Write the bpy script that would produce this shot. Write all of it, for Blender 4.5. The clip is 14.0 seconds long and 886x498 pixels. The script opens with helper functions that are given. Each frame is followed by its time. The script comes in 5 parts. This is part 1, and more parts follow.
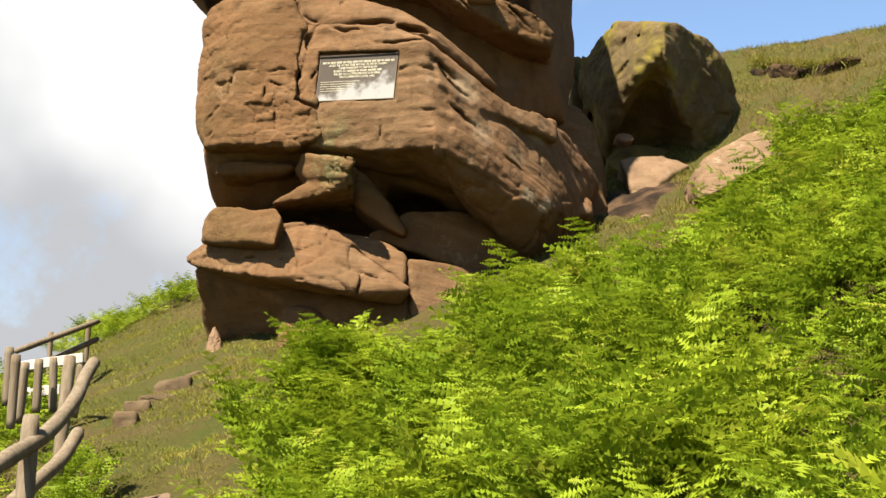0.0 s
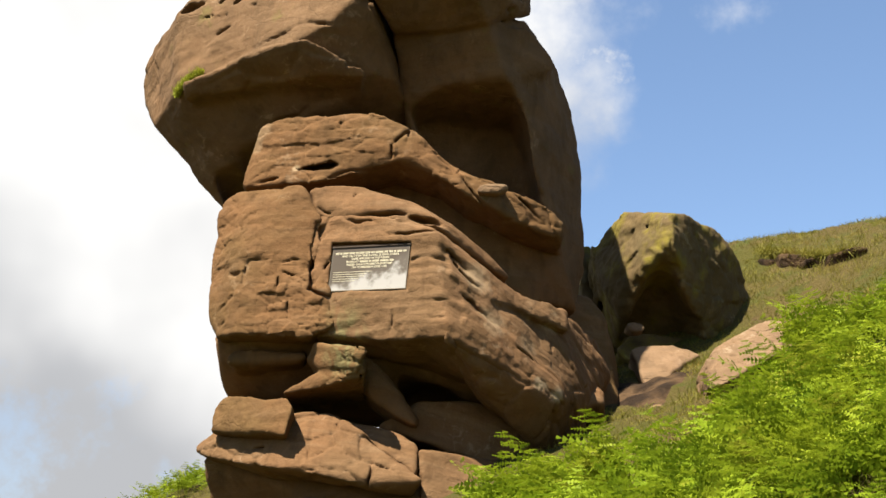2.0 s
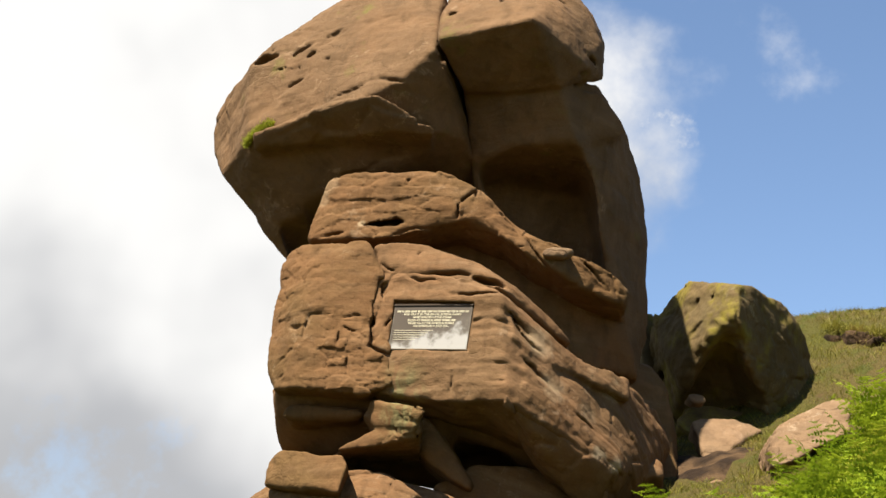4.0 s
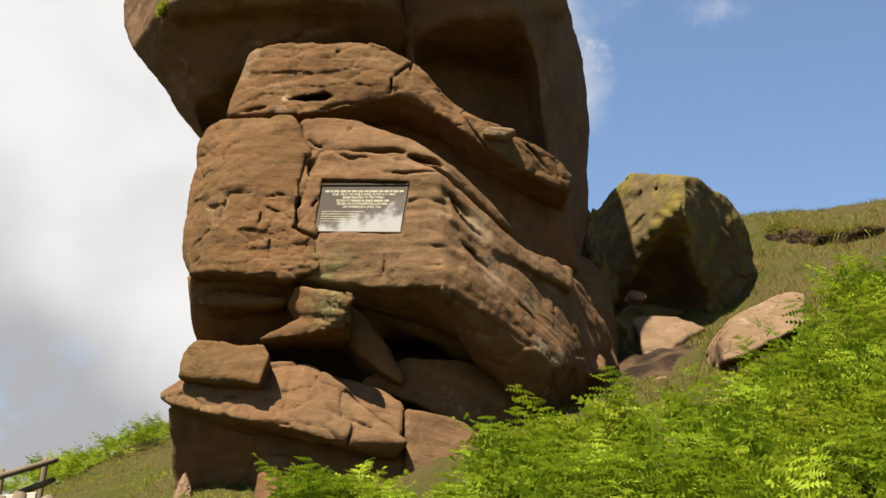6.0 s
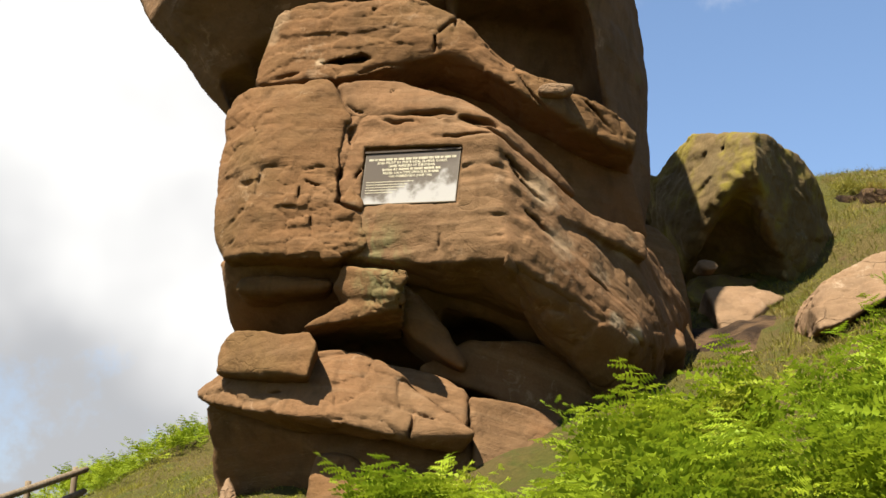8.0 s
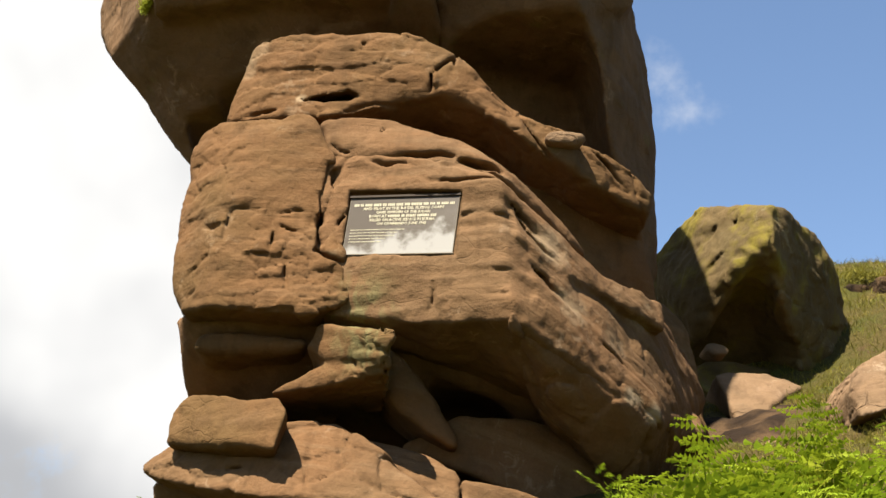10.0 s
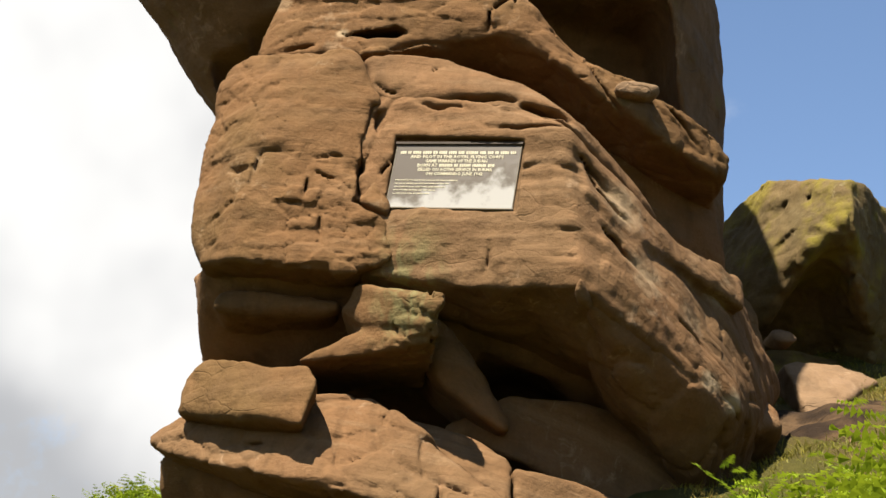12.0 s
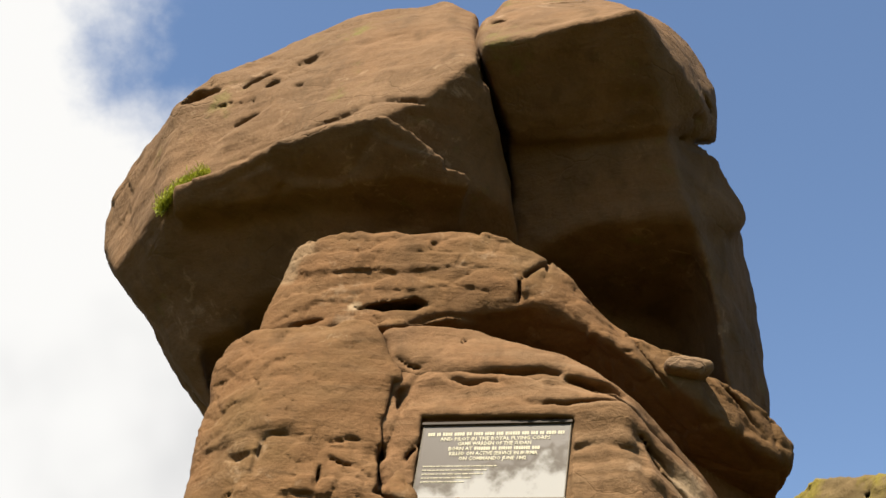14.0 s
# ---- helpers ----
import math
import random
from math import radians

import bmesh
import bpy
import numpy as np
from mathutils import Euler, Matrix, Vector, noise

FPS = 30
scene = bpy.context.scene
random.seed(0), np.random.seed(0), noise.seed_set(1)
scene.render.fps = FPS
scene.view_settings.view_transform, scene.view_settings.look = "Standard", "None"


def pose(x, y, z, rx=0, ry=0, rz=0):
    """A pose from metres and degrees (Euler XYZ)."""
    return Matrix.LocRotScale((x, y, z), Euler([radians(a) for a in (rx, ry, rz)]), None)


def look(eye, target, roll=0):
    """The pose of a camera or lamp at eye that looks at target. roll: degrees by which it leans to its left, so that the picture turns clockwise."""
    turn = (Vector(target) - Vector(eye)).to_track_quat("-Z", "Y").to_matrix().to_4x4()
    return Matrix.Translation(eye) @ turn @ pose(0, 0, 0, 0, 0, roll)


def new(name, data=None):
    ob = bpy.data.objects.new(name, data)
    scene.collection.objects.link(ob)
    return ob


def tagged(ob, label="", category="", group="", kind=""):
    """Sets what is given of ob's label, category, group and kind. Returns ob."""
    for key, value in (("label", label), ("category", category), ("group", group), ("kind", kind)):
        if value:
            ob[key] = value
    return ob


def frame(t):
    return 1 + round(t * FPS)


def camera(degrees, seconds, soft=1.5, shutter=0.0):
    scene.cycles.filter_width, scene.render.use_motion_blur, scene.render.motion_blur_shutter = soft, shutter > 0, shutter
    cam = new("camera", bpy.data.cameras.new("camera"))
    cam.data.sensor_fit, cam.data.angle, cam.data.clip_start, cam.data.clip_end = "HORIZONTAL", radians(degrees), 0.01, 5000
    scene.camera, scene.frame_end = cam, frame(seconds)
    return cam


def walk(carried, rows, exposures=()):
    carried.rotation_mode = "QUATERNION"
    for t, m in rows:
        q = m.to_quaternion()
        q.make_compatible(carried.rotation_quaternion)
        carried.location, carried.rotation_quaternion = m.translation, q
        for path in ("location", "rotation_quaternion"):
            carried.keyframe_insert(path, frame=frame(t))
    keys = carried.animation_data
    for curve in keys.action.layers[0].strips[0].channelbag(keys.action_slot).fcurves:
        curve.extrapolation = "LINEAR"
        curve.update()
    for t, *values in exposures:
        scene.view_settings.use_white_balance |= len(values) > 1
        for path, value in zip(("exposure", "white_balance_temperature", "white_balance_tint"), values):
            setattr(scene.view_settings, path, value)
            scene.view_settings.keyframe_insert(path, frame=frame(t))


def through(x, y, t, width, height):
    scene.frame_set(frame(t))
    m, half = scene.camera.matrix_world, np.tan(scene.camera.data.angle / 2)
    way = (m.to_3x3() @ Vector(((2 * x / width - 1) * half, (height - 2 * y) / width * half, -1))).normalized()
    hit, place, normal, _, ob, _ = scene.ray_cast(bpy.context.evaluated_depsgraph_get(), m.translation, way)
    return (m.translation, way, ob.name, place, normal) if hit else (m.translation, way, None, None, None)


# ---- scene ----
cam = camera(36.0, 14.0, soft=1.5)
PATH = [
    (0, (0.000, 0.000, 1.600), (0.000, 9.781, 3.679), 0.00),
    (0.5, (0.007, -0.011, 1.599), (0.234, 9.662, 4.126), -0.54),
    (1, (0.025, -0.067, 1.601), (0.257, 9.503, 4.493), -1.01),
    (1.5, (0.028, -0.048, 1.592), (0.149, 9.447, 4.725), -0.97),
    (2, (-0.024, -0.054, 1.627), (-0.092, 9.355, 5.015), 0.20),
    (2.5, (-0.081, -0.065, 1.657), (-0.370, 9.174, 5.473), 0.77),
    (2.7, (-0.089, -0.070, 1.657), (-0.399, 9.100, 5.635), 1.39),
    (4.8, (-0.117, 0.395, 1.754), (-0.572, 9.694, 5.404), 4.60),
    (5, (-0.244, 0.683, 1.670), (-0.112, 9.859, 5.642), 2.73),
    (5.5, (-0.268, 0.887, 1.601), (-0.145, 10.353, 4.823), 2.97),
    (6, (-0.329, 1.293, 1.709), (-0.161, 10.747, 4.963), 3.06),
    (6.5, (-0.451, 1.578, 1.726), (-0.074, 11.019, 5.000), 1.61),
    (7, (-0.552, 1.912, 1.779), (-0.029, 11.417, 4.839), 1.84),
    (7.5, (-0.550, 2.276, 1.867), (-0.727, 11.827, 4.824), 4.15),
    (8, (-0.641, 2.653, 1.936), (-0.638, 12.124, 5.144), 0.90),
    (8.5, (-0.699, 3.021, 1.985), (-0.458, 12.475, 5.237), 2.26),
    (8.7, (-0.726, 3.208, 2.023), (-0.435, 12.541, 5.602), 2.02),
    (10.8, (-1.041, 4.790, 2.113), (-0.641, 13.950, 6.104), 3.20),
    (11, (-1.062, 4.897, 2.242), (-0.622, 14.152, 6.004), 3.54),
    (11.5, (-1.168, 5.314, 2.288), (-0.990, 14.498, 6.241), 2.72),
    (12, (-1.208, 5.622, 2.366), (-0.962, 14.838, 6.240), 4.75),
    (12.5, (-1.294, 5.965, 2.372), (-0.750, 14.992, 6.640), 1.69),
    (13, (-1.494, 6.372, 2.497), (-1.182, 15.231, 7.125), 1.38),
    (13.5, (-1.404, 6.692, 2.660), (-1.447, 15.383, 7.606), 2.67),
    (14, (-1.564, 6.976, 2.681), (-1.301, 14.995, 8.650), 3.96),
]
walk(cam, [(t, look(eye, aim, roll)) for t, eye, aim, roll in PATH],
     exposures=[(0.0, 2.02), (1.5, 1.92), (2.7, 1.88), (4.8, 1.65), (5.0, 1.55), (6.0, 1.65), (7.0, 1.80), (7.5, 1.90), (8.5, 1.90), (11.0, 1.85), (13.5, 1.85), (14.0, 1.75)])

# ---- light ----
SUN_AZ, SUN_EL = radians(216), radians(56)      # azimuth from +y, clockwise
sun_way = Vector((math.sin(SUN_AZ) * math.cos(SUN_EL), math.cos(SUN_AZ) * math.cos(SUN_EL), math.sin(SUN_EL)))
sun = new("sun", bpy.data.lights.new("sun", "SUN"))
sun.data.energy, sun.data.angle, sun.data.color = 5.0, radians(0.6), (1.0, 0.93, 0.81)
sun.matrix_world = look(sun_way * 60, (0, 0, 0))


def build_sky():
    world = bpy.data.worlds.new("sky")
    scene.world = world
    world.use_nodes = True
    nt = world.node_tree
    N, L = nt.nodes, nt.links
    N.clear()

    def node(kind, **kw):
        n = N.new(kind)
        for k, v in kw.items():
            n.inputs[k].default_value = v
        return n

    def maths(op, a, b=None, c=None):
        n = N.new("ShaderNodeMath")
        n.operation = op
        for i, v in enumerate((a, b, c)):
            if v is None:
                continue
            if isinstance(v, (int, float)):
                n.inputs[i].default_value = v
            else:
                L.new(v, n.inputs[i])
        return n.outputs[0]

    def dot(v):
        n = N.new("ShaderNodeVectorMath")
        n.operation = "DOT_PRODUCT"
        L.new(co.outputs["Generated"], n.inputs[0])
        n.inputs[1].default_value = v
        return n.outputs["Value"]

    def smooth(v, lo, hi):
        n = N.new("ShaderNodeMapRange")
        n.interpolation_type = "SMOOTHSTEP"
        L.new(v, n.inputs[0])
        n.inputs[1].default_value, n.inputs[2].default_value = lo, hi
        return n.outputs[0]

    co = N.new("ShaderNodeTexCoord")
    sky = N.new("ShaderNodeTexSky")
    sky.sky_type, sky.sun_disc = "NISHITA", False
    sky.sun_elevation, sky.sun_rotation = SUN_EL, SUN_AZ
    sky.air_density, sky.dust_density, sky.ozone_density = 1.0, 0.15, 1.5
    # cloud bank over the left half, breaking up to the right
    n1 = node("ShaderNodeTexNoise", Scale=5.0, Detail=7.0, Roughness=0.55)
    n2 = node("ShaderNodeTexNoise", Scale=9.0, Detail=6.0, Roughness=0.6)
    n3 = node("ShaderNodeTexNoise", Scale=3.2, Detail=4.0, Roughness=0.5)
    for n in (n1, n2, n3):
        L.new(co.outputs["Generated"], n.inputs["Vector"])
    side = dot((-1.0, 0.0, 0.0))
    wob = maths("MULTIPLY_ADD", n1.outputs[0], 0.5, -0.25)
    high = maths("MAXIMUM", maths("SUBTRACT", dot((0.0, 0.0, 1.0)), 0.5), 0.0)
    edge = maths("ADD", maths("MULTIPLY_ADD", high, -1.1, maths("ADD", side, 0.025)), wob)
    front = smooth(dot((0.0, 1.0, 0.0)), 0.1, 0.5)
    wisp = smooth(maths("ADD", dot((0.073, 0.877, 0.475)), maths("MULTIPLY", n2.outputs[0], 0.012)), 1.0045, 1.0062)
    for way, size in (((0.093, 0.848, 0.523), 0.0069), ((0.163, 0.850, 0.501), 0.0068)):
        faint = smooth(maths("ADD", dot(way), maths("MULTIPLY", n2.outputs[0], 0.012)), 1.0 + size - 0.001, 1.0 + size + 0.0016)
        wisp = maths("MAXIMUM", wisp, maths("MULTIPLY", faint, 0.4))
    gap = smooth(maths("ADD", dot((-0.258, 0.943, 0.212)), maths("MULTIPLY", n2.outputs[0], 0.02)), 1.0078, 1.0105)
    puff = smooth(n2.outputs[0], 0.68, 0.78)
    mask = maths("MAXIMUM", maths("MULTIPLY", maths("MAXIMUM", maths("MULTIPLY", smooth(edge, -0.04, 0.07), maths("MULTIPLY_ADD", gap, -0.4, 1.0)), wisp), front), maths("MULTIPLY", puff, maths("SUBTRACT", 1.0, front)))
    low = dot((0.0, 0.0, 1.0))
    grey = smooth(maths("ADD", maths("MULTIPLY", n3.outputs[0], 1.4), maths("MULTIPLY", low, -0.95)), 0.22, 0.66)
    col = N.new("ShaderNodeMix")
    col.data_type = "RGBA"
    L.new(grey, col.inputs[0])
    col.inputs[6].default_value = (1.0, 0.99, 0.97, 1)
    col.inputs[7].default_value = (0.50, 0.51, 0.53, 1)
    bg1 = N.new("ShaderNodeBackground")
    L.new(sky.outputs[0], bg1.inputs[0])
    bg1.inputs[1].default_value = 0.056
    bg2 = N.new("ShaderNodeBackground")
    L.new(col.outputs[2], bg2.inputs[0])
    bg2.inputs[1].default_value = 0.29
    mix = N.new("ShaderNodeMixShader")
    L.new(mask, mix.inputs[0])
    L.new(bg1.outputs[0], mix.inputs[1])
    L.new(bg2.outputs[0], mix.inputs[2])
    out = N.new("ShaderNodeOutputWorld")
    L.new(mix.outputs[0], out.inputs[0])


build_sky()


# ---- materials ----
class Mat:
    """A node material with short ways to its nodes."""

    def __init__(self, name, rough=0.9):
        self.m = bpy.data.materials.new(name)
        self.m.use_nodes = True
        self.t = self.m.node_tree
        self.b = self.t.nodes["Principled BSDF"]
        self.b.inputs["Roughness"].default_value = rough
        self.b.inputs["Specular IOR Level"].default_value = 0.08
        self.co = self.t.nodes.new("ShaderNodeTexCoord").outputs["Object"]

    def put(self, v, sock):
        if hasattr(v, "is_output"):
            self.t.links.new(v, sock)
        else:
            sock.default_value = v

    def scaled(self, s, rot=(0, 0, 0)):
        r = self.t.nodes.new("ShaderNodeMapping")
        r.inputs["Rotation"].default_value = rot
        self.t.links.new(self.co, r.inputs[0])
        n = self.t.nodes.new("ShaderNodeMapping")
        n.inputs["Scale"].default_value = s
        self.t.links.new(r.outputs[0], n.inputs[0])
        return n.outputs[0]

    def bedded(self, s, dip):
        """Coordinates whose z runs across beds that dip towards the back."""
        d = self.t.nodes.new("ShaderNodeVectorMath")
        d.operation = "DOT_PRODUCT"
        self.t.links.new(self.co, d.inputs[0])
        d.inputs[1].default_value = (0.34 * dip * s[2], 0.94 * dip * s[2], s[2])
        f = self.t.nodes.new("ShaderNodeVectorMath")
        f.operation = "MULTIPLY"
        self.t.links.new(self.co, f.inputs[0])
        f.inputs[1].default_value = (s[0], s[1], 0.0)
        c = self.t.nodes.new("ShaderNodeCombineXYZ")
        self.t.links.new(d.outputs["Value"], c.inputs[2])
        a = self.t.nodes.new("ShaderNodeVectorMath")
        a.operation = "ADD"
        self.t.links.new(f.outputs[0], a.inputs[0])
        self.t.links.new(c.outputs[0], a.inputs[1])
        return a.outputs[0]

    def cracks(self, scale, rot, width):
        """Thin joints between broken pieces: 0 in the joint, 1 on the stone."""
        n = self.t.nodes.new("ShaderNodeTexVoronoi")
        n.feature = "DISTANCE_TO_EDGE"
        n.inputs["Scale"].default_value = 1.0
        w = self.t.nodes.new("ShaderNodeTexNoise")
        w.inputs["Scale"].default_value, w.inputs["Detail"].default_value = 3.0, 4.0
        self.t.links.new(self.co, w.inputs["Vector"])
        v = self.t.nodes.new("ShaderNodeVectorMath")
        v.operation = "MULTIPLY_ADD"
        self.t.links.new(w.outputs["Color"], v.inputs[0])
        v.inputs[1].default_value = (0.9, 0.9, 0.9)
        self.t.links.new(self.bedded(scale, rot), v.inputs[2])
        self.t.links.new(v.outputs[0], n.inputs["Vector"])
        return self.step(n.outputs["Distance"], 0.0, width)

    def noise(self, scale, detail=5.0, rough=0.55, vec=None, warp=0.0):
        n = self.t.nodes.new("ShaderNodeTexNoise")
        n.inputs["Scale"].default_value, n.inputs["Detail"].default_value = scale, detail
        n.inputs["Roughness"].default_value, n.inputs["Distortion"].default_value = rough, warp
        self.t.links.new(self.co if vec is None else vec, n.inputs["Vector"])
        return n.outputs[0]

    def step(self, v, lo, hi, a=0.0, b=1.0):
        n = self.t.nodes.new("ShaderNodeMapRange")
        n.interpolation_type = "SMOOTHSTEP"
        self.put(v, n.inputs[0])
        for i, w in zip((1, 2, 3, 4), (lo, hi, a, b)):
            n.inputs[i].default_value = w
        return n.outputs[0]

    def maths(self, op, a, b=0.0, c=0.0):
        n = self.t.nodes.new("ShaderNodeMath")
        n.operation = op
        for s, v in zip(n.inputs, (a, b, c)):
            self.put(v, s)
        return n.outputs[0]

    def mix(self, f, a, b, kind="MIX"):
        n = self.t.nodes.new("ShaderNodeMix")
        n.data_type, n.blend_type = "RGBA", kind
        for i, v in ((0, f), (6, a), (7, b)):
            self.put(v if hasattr(v, "is_output") or i == 0 else (*v, 1.0), n.inputs[i])
        return n.outputs[2]

    def normal_z(self):
        g = self.t.nodes.new("ShaderNodeNewGeometry")
        s = self.t.nodes.new("ShaderNodeSeparateXYZ")
        self.t.links.new(g.outputs["Normal"], s.inputs[0])
        return s.outputs[2]

    def color(self, v):
        self.put(v if hasattr(v, "is_output") else (*v, 1.0), self.b.inputs["Base Color"])
        return self

    def bump(self, v, strength=0.5, dist=0.02):
        n = self.t.nodes.new("ShaderNodeBump")
        n.inputs["Strength"].default_value, n.inputs["Distance"].default_value = strength, dist
        self.put(v, n.inputs["Height"])
        self.t.links.new(n.outputs[0], self.b.inputs["Normal"])
        return self


def rock_material(name, a, b, dark, pale, moss_amount, moss=(0.085, 0.085, 0.017), layers=1.0, dip=0.0, stain=False, joints=1.0, crust=()):
    m = Mat(name, 0.9)
    big, mid, fine = m.noise(0.9, 4), m.noise(4.0, 6, 0.6), m.noise(42.0, 5, 0.65)
    bed = m.noise(1.0, 7, 0.62, m.bedded((0.9, 0.9, 8.0), dip))
    streak = m.noise(1.0, 5, 0.6, m.bedded((0.7, 0.7, 20.0), dip))
    col = m.mix(m.step(big, 0.35, 0.65), a, b)
    col = m.mix(m.step(bed, 0.48, 0.72, 0.0, 0.40 * layers), col, pale)
    col = m.mix(m.step(mid, 0.52, 0.78, 0.0, 0.45), col, dark)
    col = m.mix(m.step(streak, 0.52, 0.8, 0.0, 0.12 * layers), col, dark)
    patina = m.noise(2.1, 7, 0.66, warp=0.6)
    col = m.mix(m.step(patina, 0.50, 0.64, 0.0, 0.42), col, (0.62 * a[0], 0.66 * a[1], 0.70 * a[2]))
    col = m.mix(m.step(patina, 0.46, 0.34, 0.0, 0.40), col, (1.35 * a[0], 1.42 * a[1], 1.55 * a[2]))
    col = m.mix(m.step(fine, 0.35, 0.7, 0.0, 0.18), col, dark)
    lich = m.maths("ADD", m.noise(7.0, 8, 0.74, warp=0.8), m.step(m.noise(1.3, 4), 0.45, 0.7, -0.06, 0.06))
    col = m.mix(m.step(lich, 0.57, 0.69, 0.0, 0.55), col, (pale[0] * 1.3, pale[1] * 1.42, pale[2] * 1.6))
    rain = m.noise(1.0, 5, 0.6, m.scaled((5.0, 5.0, 0.8)))
    col = m.mix(m.step(rain, 0.54, 0.72, 0.0, 0.4), col, dark)
    for centre, radius, amount in crust:
        d = m.t.nodes.new("ShaderNodeVectorMath")
        d.operation = "DISTANCE"
        m.t.links.new(m.co, d.inputs[0])
        d.inputs[1].default_value = centre
        near = m.maths("ADD", m.maths("DIVIDE", d.outputs["Value"], radius), m.maths("MULTIPLY", m.noise(9.0, 6, 0.7), 1.2))
        col = m.mix(m.step(near, 1.45, 0.95, 0.0, amount), col, (0.27, 0.205, 0.125))
    grow = m.step(m.noise(1.6, 6, 0.68), 0.62 - moss_amount, 0.80 - moss_amount)
    col = m.mix(m.maths("MULTIPLY", grow, 0.7), col, moss)
    if stain:
        # pale green seep below the plaque
        sep = m.t.nodes.new("ShaderNodeSeparateXYZ")
        m.t.links.new(m.co, sep.inputs[0])
        off = m.maths("ABSOLUTE", m.maths("ADD", m.maths("ADD", sep.outputs[0], 0.98), m.maths("MULTIPLY", m.noise(6.0, 6, 0.65), 0.45)))
        seep = m.maths("MULTIPLY", m.step(off, 0.34, 0.02), m.step(sep.outputs[2], 6.35, 5.75))
        seep = m.maths("MULTIPLY", seep, m.step(sep.outputs[2], 5.2, 5.45))
        seep = m.maths("MULTIPLY", seep, m.step(m.noise(1.0, 6, 0.68, m.scaled((7, 7, 3.0)), 0.8), 0.40, 0.62))
        col = m.mix(m.maths("MULTIPLY", seep, 0.7), col, (0.122, 0.114, 0.049))
    joint = m.cracks((1.7, 1.7, 4.2), dip, 0.03)
    some = m.step(m.noise(0.9, 3), 0.52, 0.62)
    joint = m.maths("MAXIMUM", joint, m.maths("SUBTRACT", 1.0, some))
    col = m.mix(m.step(joint, 0.0, 1.0, 0.25 * joints, 0.0), col, dark)
    m.color(col)
    h = m.maths("ADD", m.maths("MULTIPLY", bed, 0.32), m.maths("MULTIPLY", mid, 0.60))
    h = m.maths("ADD", h, m.maths("MULTIPLY", fine, 0.13))
    h = m.maths("ADD", h, m.maths("MULTIPLY", streak, 0.06))
    h = m.maths("ADD", h, m.maths("MULTIPLY", joint, 0.35 * joints))
    m.bump(h, 0.85, 0.06)
    return m.m


CRUST = [(*p, r, a) for p, r, a in zip([(-1.90, 14.97, 8.06), (-2.36, 15.20, 8.66), (-2.44, 15.20, 8.47)], (0.08, 0.22, 0.16), (0.5, 0.22, 0.22))]
ROCK = rock_material("gritstone", (0.106, 0.054, 0.022), (0.086, 0.049, 0.019), (0.036, 0.019, 0.006), (0.131, 0.079, 0.040), -0.04, stain=True, joints=0.2, crust=[(c[:3], c[3], c[4]) for c in CRUST])
WORN = [(p, r, a) for p, r, a in zip([(0.90, 14.55, 5.30), (1.12, 14.70, 5.22), (0.35, 14.30, 5.88), (0.98, 15.00, 6.12), (0.70, 14.60, 5.70), (0.20, 14.25, 6.40), (0.75, 14.80, 6.20)], (0.17, 0.14, 0.30, 0.30, 0.26, 0.30, 0.25), (0.7, 0.75, 0.4, 0.5, 0.4, 0.4, 0.4))]
DIPROCK = rock_material("gritstone_dipping", (0.117, 0.061, 0.027), (0.101, 0.058, 0.027), (0.043, 0.024, 0.010), (0.158, 0.099, 0.053), -0.06, layers=1.3, dip=0.6, stain=True, joints=0.12, crust=WORN)
CAPROCK = rock_material("gritstone_cap", (0.116, 0.065, 0.031), (0.097, 0.057, 0.028), (0.041, 0.024, 0.010), (0.153, 0.093, 0.049), 0.03, layers=0.4, joints=0.3)
MOSSROCK = rock_material("gritstone_mossy", (0.093, 0.062, 0.027), (0.074, 0.053, 0.023), (0.034, 0.023, 0.011), (0.147, 0.112, 0.055), 0.15, moss=(0.125, 0.102, 0.012), layers=0.3, joints=0.3)
STEPSTONE = rock_material("gritstone_step", (0.086, 0.057, 0.030), (0.068, 0.047, 0.023), (0.036, 0.022, 0.010), (0.115, 0.082, 0.047), 0.05, moss=(0.048, 0.049, 0.009), layers=0.4)
PALEROCK = rock_material("gritstone_pale", (0.151, 0.093, 0.051), (0.129, 0.081, 0.044), (0.065, 0.037, 0.020), (0.184, 0.127, 0.075), -0.1, layers=0.5)


def leaf_material(name, light, dark, dry=(0.3, 0.24, 0.06), dry_amount=0.0, gloss=0.1, through=0.32):
    m = Mat(name, 0.5)
    m.b.inputs["Specular IOR Level"].default_value = gloss
    col = m.mix(m.step(m.noise(1.1, 3), 0.35, 0.65), dark, light)
    col = m.mix(m.step(m.noise(9.0, 3), 0.35, 0.7, 0.0, 0.5), col, light)
    geo = m.t.nodes.new("ShaderNodeNewGeometry")
    col = m.mix(m.step(geo.outputs["Random Per Island"], 0.4, 1.0, 0.0, 0.22), col, tuple(0.6 * v for v in dark))
    if dry_amount:
        col = m.mix(m.step(m.noise(2.2, 4), 0.62 - dry_amount, 0.8 - dry_amount, 0, 0.7), col, dry)
    m.color(col)
    tr = m.t.nodes.new("ShaderNodeBsdfTranslucent")
    m.t.links.new(m.b.inputs["Base Color"].links[0].from_socket, tr.inputs[0])
    mx = m.t.nodes.new("ShaderNodeMixShader")
    mx.inputs[0].default_value = through
    m.t.links.new(m.b.outputs[0], mx.inputs[1])
    m.t.links.new(tr.outputs[0], mx.inputs[2])
    m.t.links.new(mx.outputs[0], m.t.nodes["Material Output"].inputs[0])
    return m.m


